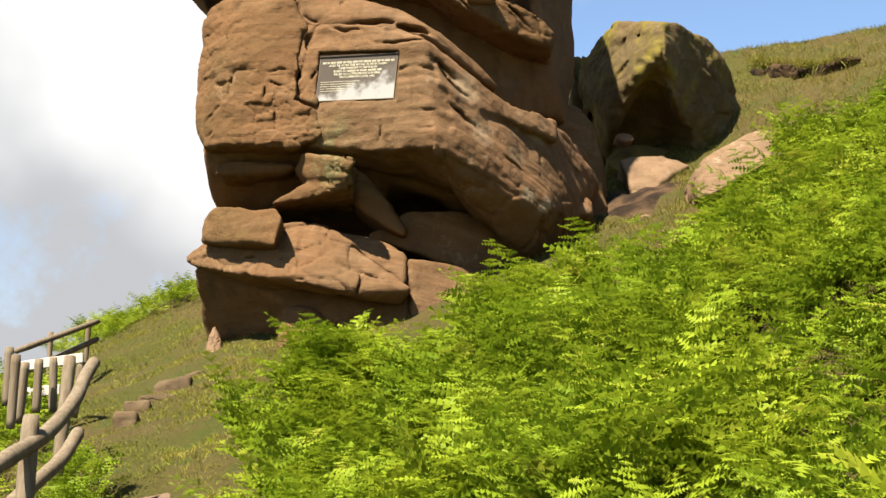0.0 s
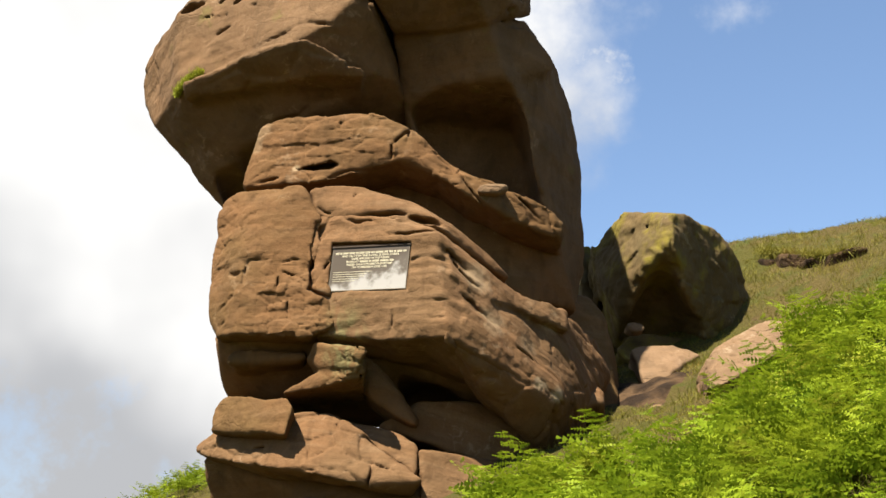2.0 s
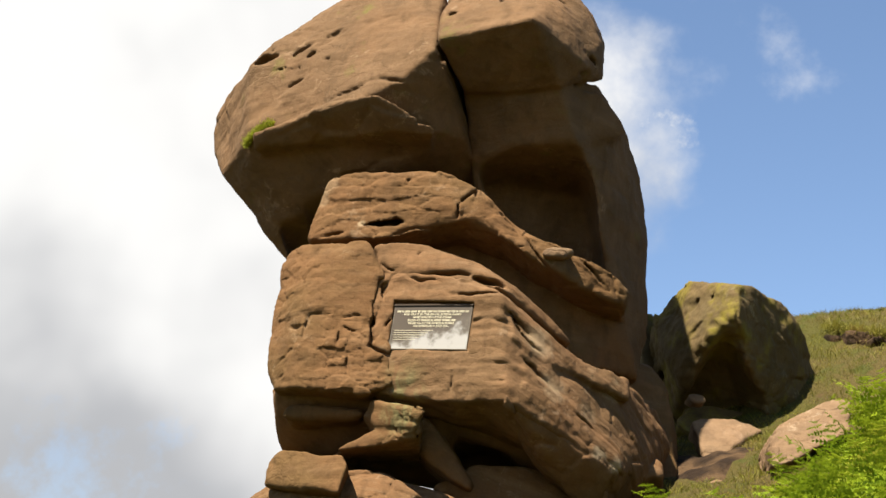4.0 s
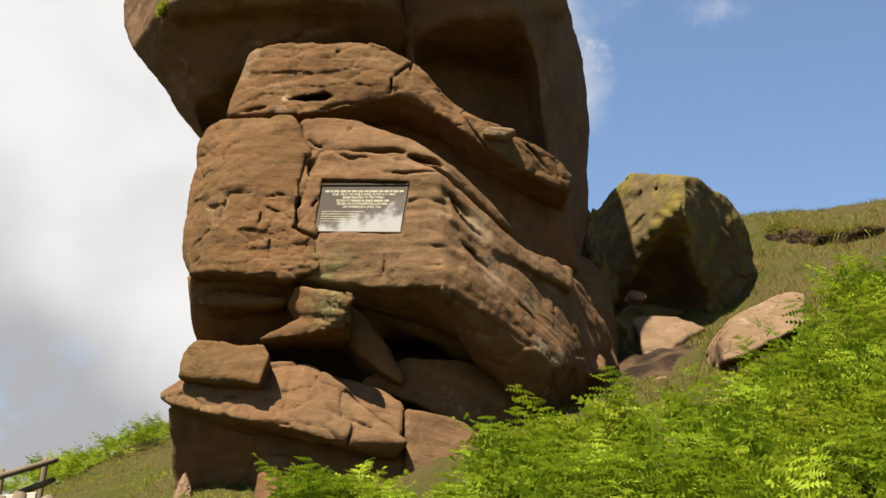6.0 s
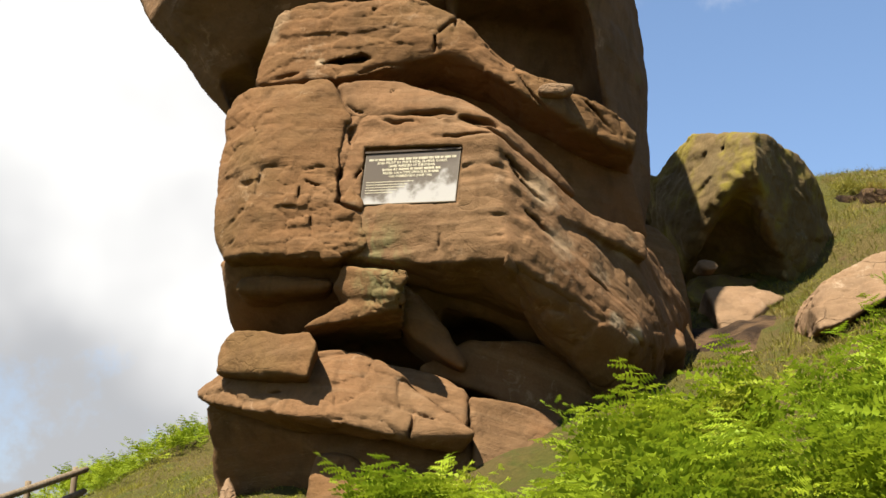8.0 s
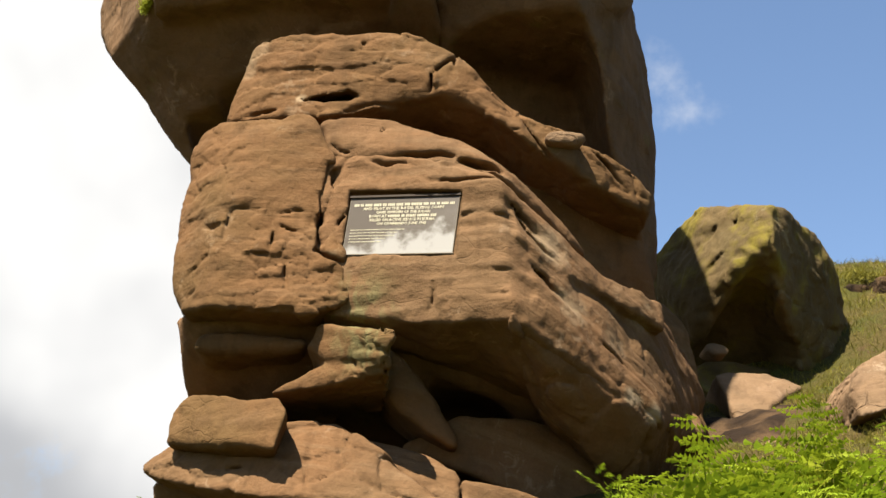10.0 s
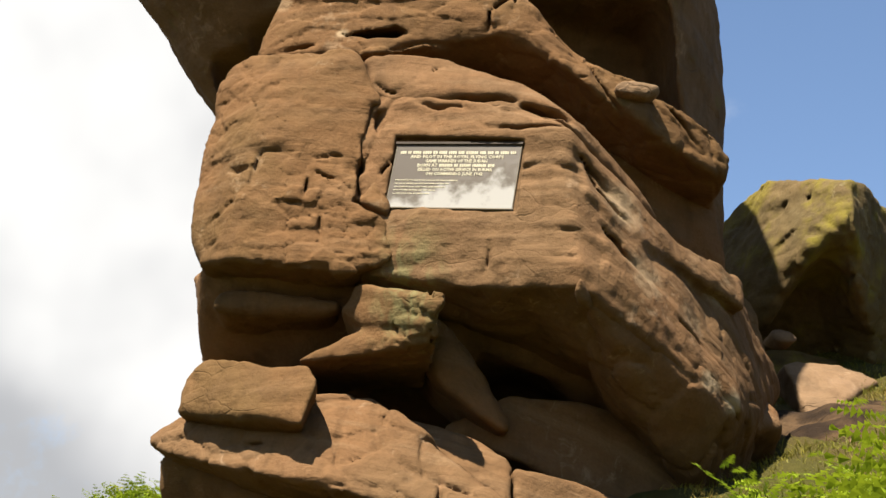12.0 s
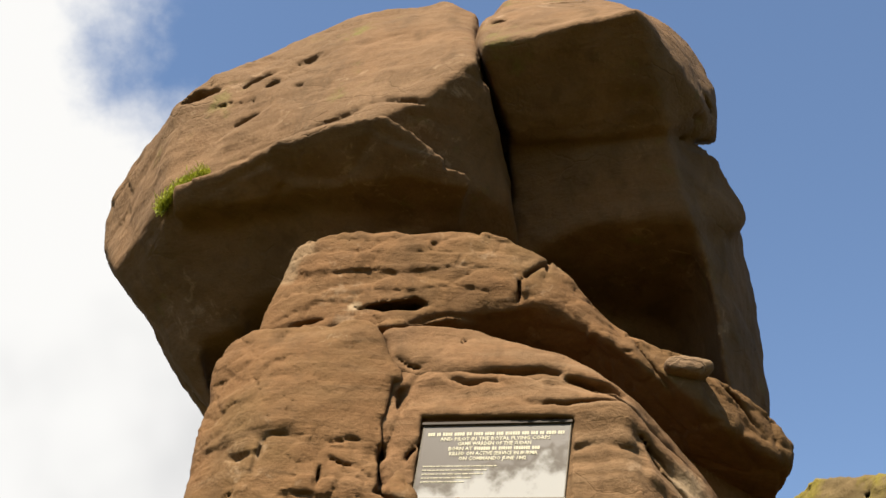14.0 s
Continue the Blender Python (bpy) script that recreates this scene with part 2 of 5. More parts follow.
BRACKEN = leaf_material("bracken_leaf", (0.200, 0.244, 0.013), (0.126, 0.184, 0.009), (0.242, 0.219, 0.028), 0.05, gloss=0.06, through=0.36)
GRASSBLADE = leaf_material("grass_blade", (0.171, 0.149, 0.025), (0.108, 0.108, 0.016), (0.198, 0.131, 0.041), 0.12)
GREENBLADE = leaf_material("green_grass_blade", (0.208, 0.199, 0.023), (0.128, 0.140, 0.015), (0.232, 0.157, 0.041), 0.10)
MOSS = leaf_material("moss", (0.246, 0.257, 0.018), (0.165, 0.187, 0.018))


def ground_material():
    m = Mat("turf", 0.95)
    m.b.inputs["Specular IOR Level"].default_value = 0.1
    col = m.mix(m.step(m.noise(0.5, 5), 0.38, 0.62), (0.055, 0.053, 0.009), (0.075, 0.054, 0.017))
    col = m.mix(m.step(m.noise(2.4, 6, 0.65), 0.52, 0.66, 0, 0.7), col, (0.042, 0.056, 0.008))
    col = m.mix(m.step(m.noise(1.5, 6, 0.7), 0.60, 0.68, 0, 0.8), col, (0.072, 0.042, 0.021))
    col = m.mix(m.step(m.noise(26.0, 4, 0.7), 0.35, 0.7, 0, 0.5), col, (0.024, 0.023, 0.006))
    m.color(col).bump(m.noise(16.0, 6, 0.7), 0.9, 0.08)
    return m.m


TURF = ground_material()


def plain_wood(name, a, b, rough=0.85):
    m = Mat(name, rough)
    g = m.noise(1.0, 6, 0.6, m.scaled((30, 30, 2.5)))
    col = m.mix(m.step(g, 0.35, 0.7), a, b)
    col = m.mix(m.step(m.noise(3.0, 4), 0.5, 0.75, 0, 0.6), col, tuple(v * 0.55 for v in a))
    m.color(col).bump(g, 0.5, 0.01)
    return m.m


POLE = plain_wood("weathered_pole", (0.108, 0.078, 0.048), (0.162, 0.128, 0.085))
SAWN = plain_wood("sawn_pale_wood", (0.321, 0.270, 0.218), (0.373, 0.332, 0.285))


# ---- helpers for shapes ----
def mesh_object(name, co, faces, material, parent=None, label="", smooth=True):
    me = bpy.data.meshes.new(name)
    co = np.asarray(co, np.float32)
    faces = np.asarray(faces, np.int32)
    me.vertices.add(len(co))
    me.vertices.foreach_set("co", co.ravel())
    k = faces.shape[1]
    me.loops.add(faces.size)
    me.loops.foreach_set("vertex_index", faces.ravel())
    me.polygons.add(len(faces))
    me.polygons.foreach_set("loop_start", np.arange(0, faces.size, k, dtype=np.int32))
    me.update(calc_edges=True)
    me.polygons.foreach_set("use_smooth", np.full(len(faces), smooth))
    me.materials.append(material)
    ob = new(name, me)
    ob.parent = parent
    if label:
        tagged(ob, label)
    return ob


def part(name, bm, material, parent=None, label="", smooth=False):
    me = bpy.data.meshes.new(name)
    bm.to_mesh(me)
    bm.free()
    me.materials.append(material)
    if smooth:
        me.polygons.foreach_set("use_smooth", np.ones(len(me.polygons), bool))
    ob = new(name, me)
    ob.parent = parent
    if label:
        tagged(ob, label)
    return ob


LATTICE = np.random.RandomState(5).uniform(-1, 1, (32, 32, 32)).astype(np.float32).ravel()


def value_noise(p, seed=0):
    """Smooth noise, -1 to 1, at an array of points."""
    p = np.asarray(p, np.float32) + np.float32(seed * 7.31)
    i = np.floor(p).astype(np.int32)
    f = p - i
    f = f * f * (3 - 2 * f)
    lo, hi = i & 31, (i + 1) & 31
    xs = ((lo[:, 0] << 10, 1 - f[:, 0]), (hi[:, 0] << 10, f[:, 0]))
    ys = ((lo[:, 1] << 5, 1 - f[:, 1]), (hi[:, 1] << 5, f[:, 1]))
    zs = ((lo[:, 2], 1 - f[:, 2]), (hi[:, 2], f[:, 2]))
    out = np.zeros(len(p), np.float32)
    for x, wx in xs:
        for y, wy in ys:
            xy, w = x + y, wx * wy
            for z, wz in zs:
                out += LATTICE[xy + z] * w * wz
    return out


def fractured(p, seed):
    """Cells of broken stone: a random lift for each cell, and how near its border lies."""
    i = np.floor(p).astype(np.int32)
    f = (p - i).astype(np.float32)
    first, second = np.full(len(p), 9.0, np.float32), np.full(len(p), 9.0, np.float32)
    lift = np.zeros(len(p), np.float32)
    for a in (-1, 0, 1):
        for b in (-1, 0, 1):
            for c in (-1, 0, 1):
                k = (((i[:, 0] + a + seed) & 31) << 10) + (((i[:, 1] + b) & 31) << 5) + ((i[:, 2] + c + 3 * seed) & 31)
                d = (a + 0.5 + 0.42 * LATTICE[k] - f[:, 0]) ** 2 + (b + 0.5 + 0.42 * LATTICE[(k * 7 + 11) & 32767] - f[:, 1]) ** 2
                d += (c + 0.5 + 0.42 * LATTICE[(k * 13 + 5) & 32767] - f[:, 2]) ** 2
                new_first = d < first
                second = np.where(new_first, first, np.minimum(second, d))
                lift = np.where(new_first, LATTICE[(k * 3 + 17) & 32767], lift)
                first = np.where(new_first, d, first)
    return lift, np.sqrt(second) - np.sqrt(first)


def hull_planes(points):
    bm = bmesh.new()
    for p in points:
        bm.verts.new(p)
    bmesh.ops.convex_hull(bm, input=bm.verts)
    planes = []
    mid = sum((v.co for v in bm.verts), Vector()) / len(bm.verts)
    for f in bm.faces:
        n = f.normal.copy()
        if n.length < 0.5 or f.calc_area() < 1e-5:
            continue
        d = n.dot(f.verts[0].co)
        if n.dot(mid) > d:
            n, d = -n, -d
        if not any(abs(d - e) < 0.01 and n.dot(Vector(m)) > 0.999 for m, e in planes):
            planes.append((tuple(n), d))
    bm.free()
    return planes


def net(value, origin, vox):
    """Surface net of a field on a grid: vertices and quads where it changes its sign."""
    inside = value < 0
    nx, ny, nz = value.shape
    count = np.zeros((nx - 1, ny - 1, nz - 1), np.float32)
    total = np.zeros((nx - 1, ny - 1, nz - 1, 3), np.float32)
    corner = [(a, b, c) for a in (0, 1) for b in (0, 1) for c in (0, 1)]

    def at(c):
        return tuple(slice(o, n - 1 + o) for o, n in zip(c, (nx, ny, nz)))

    for c in corner:
        for ax in range(3):
            if c[ax]:
                continue
            d = tuple(v + (n == ax) for n, v in enumerate(c))
            va, vb = value[at(c)], value[at(d)]
            cross = (va < 0) != (vb < 0)
            t = np.where(cross, va / np.where(cross, va - vb, 1), 0)
            count += cross
            for n in range(3):
                total[..., n] += cross * (c[n] + (t if n == ax else 0))
    used = count > 0
    index = np.full(used.shape, -1, np.int64)
    cells = np.argwhere(used)
    index[used] = np.arange(len(cells))
    co = (cells + total[used] / count[used][:, None]) * vox + origin
    quads = []
    for ax in range(3):
        u, v = [(1, 2), (2, 0), (0, 1)][ax]
        lo = [slice(None)] * 3
        hi = [slice(None)] * 3
        lo[ax], hi[ax] = slice(0, -1), slice(1, None)
        a, b = inside[tuple(lo)], inside[tuple(hi)]
        for flip, mask in ((False, a & ~b), (True, ~a & b)):
            e = np.argwhere(mask)
            ok = (e[:, u] > 0) & (e[:, v] > 0) & (e[:, u] < used.shape[u]) & (e[:, v] < used.shape[v])
            e = e[ok]
            q = []
            for du, dv in ((-1, -1), (0, -1), (0, 0), (-1, 0)):
                c = e.copy()
                c[:, u] += du
                c[:, v] += dv
                q.append(index[c[:, 0], c[:, 1], c[:, 2]])
            q = np.stack(q, 1)
            quads.append(q[:, ::-1] if flip else q)
    return co, np.concatenate(quads)


def rock_part(name, hulls, material, parent=None, label="", carve=(), cuts=(), notch=(), hollow=(), vox=0.035, lump=0.05, bed=0.022, grain=0.009,
              dip=0.0, soft=0.06, seed=1, grow=0.02, broken=0.0, cell=(2.4, 2.4, 5.5)):
    """Weathered stone: rounded hulls joined, worn in beds that dip to +x, with grooves (from, to, radius) cut out."""
    planes = [hull_planes(h) for h in hulls]
    caves = [hull_planes(h) for h in hollow]
    slots = [hull_planes(h) for h in notch]

    def field(p):
        value = None
        for pl in planes:
            d = None
            for nrm, off in pl:
                e = p @ np.array(nrm, np.float32) - np.float32(off)
                if d is None:
                    d = e
                else:
                    h = np.maximum(soft - np.abs(d - e), 0) / soft
                    d = np.maximum(d, e) + h * h * soft * 0.25
            value = d if value is None else np.minimum(value, d) - np.maximum(0.06 - np.abs(value - d), 0) ** 2 / 0.24
        if caves:
            sway = p + 0.07 * np.stack([value_noise(p * 1.7, seed + 21), value_noise(p * 1.7, seed + 22), value_noise(p * 1.7, seed + 23)], 1)
            for pl in caves:
                d = None
                for nrm, off in pl:
                    e = sway @ np.array(nrm, np.float32) - np.float32(off)
                    if d is None:
                        d = e
                    else:
                        k = np.maximum(0.12 - np.abs(d - e), 0)
                        d = np.maximum(d, e) + k * k / 0.48
                k = np.maximum(0.05 - np.abs(value + d), 0)
                value = np.maximum(value, -d) + k * k / 0.2
        if slots:
            g = p + 0.025 * np.stack([value_noise(p * 3.3, seed + 31), value_noise(p * 3.3, seed + 32), value_noise(p * 3.3, seed + 33)], 1)
            for pl in slots:
                d = np.max(np.stack([g @ np.array(nrm, np.float32) - np.float32(off) for nrm, off in pl]), 0)
                value = np.maximum(value, -d)
        return value

    every = np.array([p for h in hulls for p in h])
    lo, hi = every.min(0) - 0.2, every.max(0) + 0.2
    step = 5
    rough_n = np.ceil((hi - lo) / (vox * step)).astype(int)
    n = rough_n * step
    # a rough grid first: the fine one is worked out only where the surface can run
    axes = [lo[k] + vox * (step * np.arange(rough_n[k]) + (step - 1) / 2) for k in range(3)]
    rough = field(np.stack(np.meshgrid(*axes, indexing="ij"), -1).reshape(-1, 3).astype(np.float32)).reshape(rough_n)
    close = np.abs(rough) < 0.19 + 1.0 * vox * step
    value = np.repeat(np.repeat(np.repeat(rough, step, 0), step, 1), step, 2).astype(np.float32).ravel()
    sel = np.flatnonzero(np.repeat(np.repeat(np.repeat(close, step, 0), step, 1), step, 2).ravel())
    ix = np.stack(np.unravel_index(sel, n), 1)
    p = (lo + vox * ix).astype(np.float32)
    fine = field(p)
    value[sel] = fine
    keep = (fine < 0.12) & (fine > -0.14)
    near = sel[keep]
    q = p[keep]
    zb = q[:, 2] + dip * (0.34 * q[:, 0] + 0.94 * q[:, 1]) + 0.12 * value_noise(q * 0.9, seed + 9)
    flat = np.stack([q[:, 0] * 1.1, q[:, 1] * 1.1, zb * 5.5], 1)
    thin = np.stack([q[:, 0] * 2.6, q[:, 1] * 2.6, zb * 17.0], 1)
    w = lump * value_noise(q * 1.3, seed) + 0.5 * lump * value_noise(q * 2.9, seed + 1)
    b = value_noise(flat, seed + 2)
    w += bed * np.sign(b) * np.abs(b) ** 0.6 + 0.45 * bed * value_noise(thin, seed + 3)
    w += grain * value_noise(q * 8.5, seed + 4) + 0.6 * grain * value_noise(q * 19.0, seed + 5)
    if broken:
        turn = q + 0.10 * np.stack([value_noise(q * 2.2, seed + 11), value_noise(q * 2.2, seed + 12), value_noise(q * 2.2, seed + 13)], 1)
        turn = np.stack([turn[:, 0], turn[:, 1], turn[:, 2] + dip * (0.34 * turn[:, 0] + 0.94 * turn[:, 1])], 1)
        lift, rim = fractured(turn * cell, seed)
        where = np.clip(0.5 + 1.6 * value_noise(q * 0.8, seed + 14), 0, 1)
        w += where * broken * (0.8 * lift + 1.1 * np.clip(1 - rim / 0.10, 0, 1))
    v = value[near] + w - grow
    shaky = q + 0.05 * np.stack([value_noise(q * 3.1, seed + 6), value_noise(q * 3.1, seed + 7), value_noise(q * 3.1, seed + 8)], 1)
    shaky = shaky + 0.022 * np.stack([value_noise(q * 9.0, seed + 16), 0 * q[:, 0], value_noise(q * 9.0, seed + 17)], 1)
    for a, b, r in carve:
        a, b = np.array(a), np.array(b)
        ab = b - a
        t = np.clip((shaky - a) @ ab / max(ab @ ab, 1e-9), 0, 1)
        d = np.linalg.norm((shaky - a - t[:, None] * ab) * (1, 0.2, 1), axis=1) - r * (1.0 - 0.6 * np.abs(2 * t - 1) ** 3)
        k = np.maximum(0.03 - np.abs(v + d), 0) / 0.03
        v = np.maximum(v, -d) + k * k * 0.0075
    for cut in cuts:
        d = None
        for nrm, off in hull_planes(cut):
            e = q @ np.array(nrm) - off
            d = e if d is None else np.maximum(d, e)
        v = np.maximum(v, -d)
    value[near] = v
    co, quads = net(value.reshape(n), lo, vox)
    return mesh_object(name, co, quads, material, parent, label)


def shaft(points, depth, shrink=0.8):
    """A hollow that runs back from the given outline and narrows."""
    return back(points, depth, shrink)


def back(points, depth=2.0, shrink=0.85):
    """The same corners again, further back and drawn in a little."""
    mid = np.mean(points, 0)
    return list(points) + [tuple(mid + (np.array(p) - mid) * shrink + (0, depth, 0)) for p in points]


# ---- ground ----
KNOTS = np.array([
    (0, 0, 0), (0, -6, -0.8), (-0.7, 3.5, 0.45), (-1.3, 6.5, 0.9), (-1.6, 8, 1.3), (-2.2, 10, 1.95), (-2.9, 12.5, 2.75),
    (-3.0, 15, 3.5), (-2.6, 7.5, 1.1), (-4.2, 12, 2.0), (-4.5, 16, 3.1), (-8, 16, 2.5), (-10, 8, 0), (-10, 0, -1.5),
    (-4.8, 20, 4.6), (-3.6, 20, 5.3), (-4.5, 26, 4.8), (-12, 22, 3.2),
])
BANK = np.array([
    (1.5, 4.7, 0.95), (0.3, 5.5, 0.95), (-0.6, 8, 1.6), (-0.9, 9.9, 2.3), (0.3, 9.5, 2.5), (1.3, 11, 3.2), (2.2, 11.5, 3.75),
    (3.4, 10.5, 4.3), (2.2, 6.7, 2.1), (1.2, 14.5, 4.5), (2.4, 17.3, 5.9), (3.1, 14.8, 5.3), (5, 13, 6), (4.5, 18, 7.0),
    (6.6, 23, 10.15), (5.5, 23.1, 10.2), (4.7, 21.8, 9.75), (7.6, 23, 10.3), (5, 28, 10.0), (10, 20, 10.2), (9, 10, 7.0), (8, 4, 5), (6, 0, 2.5),
    (-1, 14.5, 3.7), (-1, 17, 4.8), (0, 20, 6.3), (-2, 23, 5.6),
])
KNOT = np.concatenate([KNOTS, BANK])


def solve_knots():
    r = np.linalg.norm(KNOT[:, None, :2] - KNOT[None, :, :2], axis=2)
    k = len(KNOT)
    a = np.zeros((k + 3, k + 3))
    a[:k, :k] = r - 0.15 * np.eye(k)
    a[:k, k:] = np.c_[np.ones(k), KNOT[:, :2]]
    a[k:, :k] = a[:k, k:].T
    return np.linalg.solve(a, np.r_[KNOT[:, 2], 0, 0, 0])


KW = solve_knots()


def ground_z(x, y):
    x, y = np.atleast_1d(np.asarray(x, float)), np.atleast_1d(np.asarray(y, float))
    cx, cy = np.clip(x, -13, 13), np.clip(y, -7, 28)
    r = np.sqrt((cx[:, None] - KNOT[:, 0]) ** 2 + (cy[:, None] - KNOT[:, 1]) ** 2 + 0.15)
    z = r @ KW[:-3] + KW[-3] + cx * KW[-2] + cy * KW[-1]
    out = np.hypot(x - cx, y - cy)
    return z - 14 * (1 - np.exp(-out / 50))


def path_mid(y):
    return np.interp(y, [-4, 0, 5, 8, 10, 12], [0.3, -0.25, -1.15, -1.72, -2.1, -2.6])


def ground_rough(x, y):
    p = np.stack([x, y, 0 * x], 1)
    tread = 0.09 * np.exp(-((x - path_mid(y)) / 0.30) ** 2) * np.clip((10.9 - y) / 0.8, 0, 1)
    return -tread + 0.10 * value_noise(p * 0.7, 31) + 0.08 * value_noise(p * 1.9, 32) + 0.045 * value_noise(p * 4.6, 33)


def build_ground():
    near = lambda a, b, s: np.arange(a, b, s)
    far = 1.25 ** np.arange(1, 34)
    xs = np.r_[-14 - far[::-1], near(-14, 14, 0.14), 14 + far]
    ys = np.r_[-8 - far[::-1], near(-8, 29, 0.14), 29 + far]
    gx, gy = np.meshgrid(xs, ys, indexing="ij")
    x, y = gx.ravel(), gy.ravel()
    z = np.concatenate([ground_z(a, b) for a, b in zip(np.array_split(x, 20), np.array_split(y, 20))]) + ground_rough(x, y)
    i = np.arange(len(x)).reshape(gx.shape)
    f = np.stack([i[:-1, :-1], i[1:, :-1], i[1:, 1:], i[:-1, 1:]], -1).reshape(-1, 4)
    ob = mesh_object("ground", np.stack([x, y, z], 1), f, TURF)
    return tagged(ob, "rough moorland hillside of dry grass and trodden earth", "ground", kind="structure")


build_ground()

# ---- the rock tower ----
WEDGE = [shaft([(-1.11, 14.25, 7.68), (-0.63, 14.25, 7.78), (-0.31, 14.25, 7.62), (-0.04, 14.25, 7.36), (-0.20, 14.10, 7.08), (-0.57, 14.20, 7.28), (-0.92, 14.25, 7.46)], 1.5, 1.0),
         shaft([(-0.31, 14.25, 7.60), (-0.04, 14.30, 7.34), (0.28, 14.40, 7.12), (0.74, 14.60, 6.96), (0.74, 14.50, 6.30), (0.27, 14.20, 6.68), (-0.26, 14.10, 7.10)], 1.5, 1.0),
         shaft([(0.60, 14.50, 7.00), (0.80, 14.60, 6.98), (1.18, 14.80, 7.00), (1.28, 14.90, 6.30), (0.76, 14.60, 6.26)], 1.5, 1.0)]
UNDERCUT = [shaft([(-0.84, 13.80, 5.60), (-0.16, 13.65, 5.63), (0.35, 13.85, 5.36), (0.72, 14.40, 5.00), (0.70, 14.60, 4.83), (-0.25, 14.20, 4.69), (-0.59, 14.00, 5.06)], 2.2, 0.8),
            shaft([(-2.54, 14.30, 5.41), (-1.58, 14.20, 5.43), (-1.78, 14.30, 5.16), (-2.45, 14.50, 5.14)], 1.6, 0.85),
            shaft([(-1.72, 14.20, 5.11), (-1.01, 13.90, 5.15), (-0.90, 14.00, 4.93), (-0.53, 14.20, 4.70), (-1.16, 14.20, 4.80), (-1.68, 14.20, 4.90)], 1.8, 0.85),
            shaft([(-2.54, 14.30, 5.72), (-1.58, 14.10, 5.66), (-1.57, 14.10, 5.58), (-2.42, 14.30, 5.62)], 1.2, 0.9)]
tower = tagged(new("rock_tower"), "tall weathered red-brown gritstone tower with overhanging mossy cap", "rock outcrop")

FACE = back([(-2.83, 14.85, 6.76), (-2.79, 14.75, 6.17), (-2.66, 14.62, 5.87), (-2.72, 14.90, 7.62), (-2.45, 14.46, 6.75), (-2.40, 14.40, 5.85), (-2.45, 14.75, 7.69), (-1.75, 14.50, 7.63), (-1.54, 14.46, 7.29), (-1.54, 14.38, 6.76), (-1.55, 14.38, 6.46), (-1.34, 14.30, 5.91), (-1.61, 14.28, 5.77)], 1.6)
RECESS = [[(-1.61, 14.05, 7.18), (-1.57, 14.64, 7.18), (-1.40, 14.05, 7.20), (-1.41, 14.42, 7.16), (-1.60, 14.05, 6.70), (-1.58, 14.60, 6.70), (-1.42, 14.05, 6.70), (-1.67, 14.05, 6.30), (-1.65, 14.52, 6.32), (-1.54, 14.05, 6.28), (-1.54, 14.36, 6.30)]]
FACE_CRACKS = [((-2.80, 14.60, 6.60), (-2.56, 14.52, 6.60), 0.024), ((-2.56, 14.50, 6.58), (-2.40, 14.48, 6.54), 0.020), ((-2.32, 14.42, 6.67), (-2.05, 14.40, 6.70), 0.010), ((-1.98, 14.40, 6.67), (-1.70, 14.40, 6.66), 0.011),
               ((-2.32, 14.42, 6.65), (-2.35, 14.42, 6.46), 0.011), ((-1.98, 14.40, 6.50), (-1.96, 14.40, 6.34), 0.013), ((-1.84, 14.40, 6.46), (-1.87, 14.40, 6.32), 0.011), ((-1.92, 14.40, 6.52), (-1.72, 14.40, 6.46), 0.010),
               ((-2.57, 14.50, 6.22), (-2.69, 14.52, 6.12), 0.022), ((-2.45, 14.48, 6.34), (-2.57, 14.50, 6.22), 0.010), ((-2.55, 14.50, 6.00), (-2.64, 14.58, 5.95), 0.016), ((-1.84, 14.38, 6.20), (-1.80, 14.35, 6.02), 0.010), ((-1.65, 14.36, 6.35), (-1.38, 14.36, 6.20), 0.018)]
rock_part("face_block", [FACE], ROCK, tower, carve=FACE_CRACKS, notch=RECESS, seed=3, vox=0.02, lump=0.035, bed=0.014, broken=0.017, cell=(4.2, 4.2, 8.5))

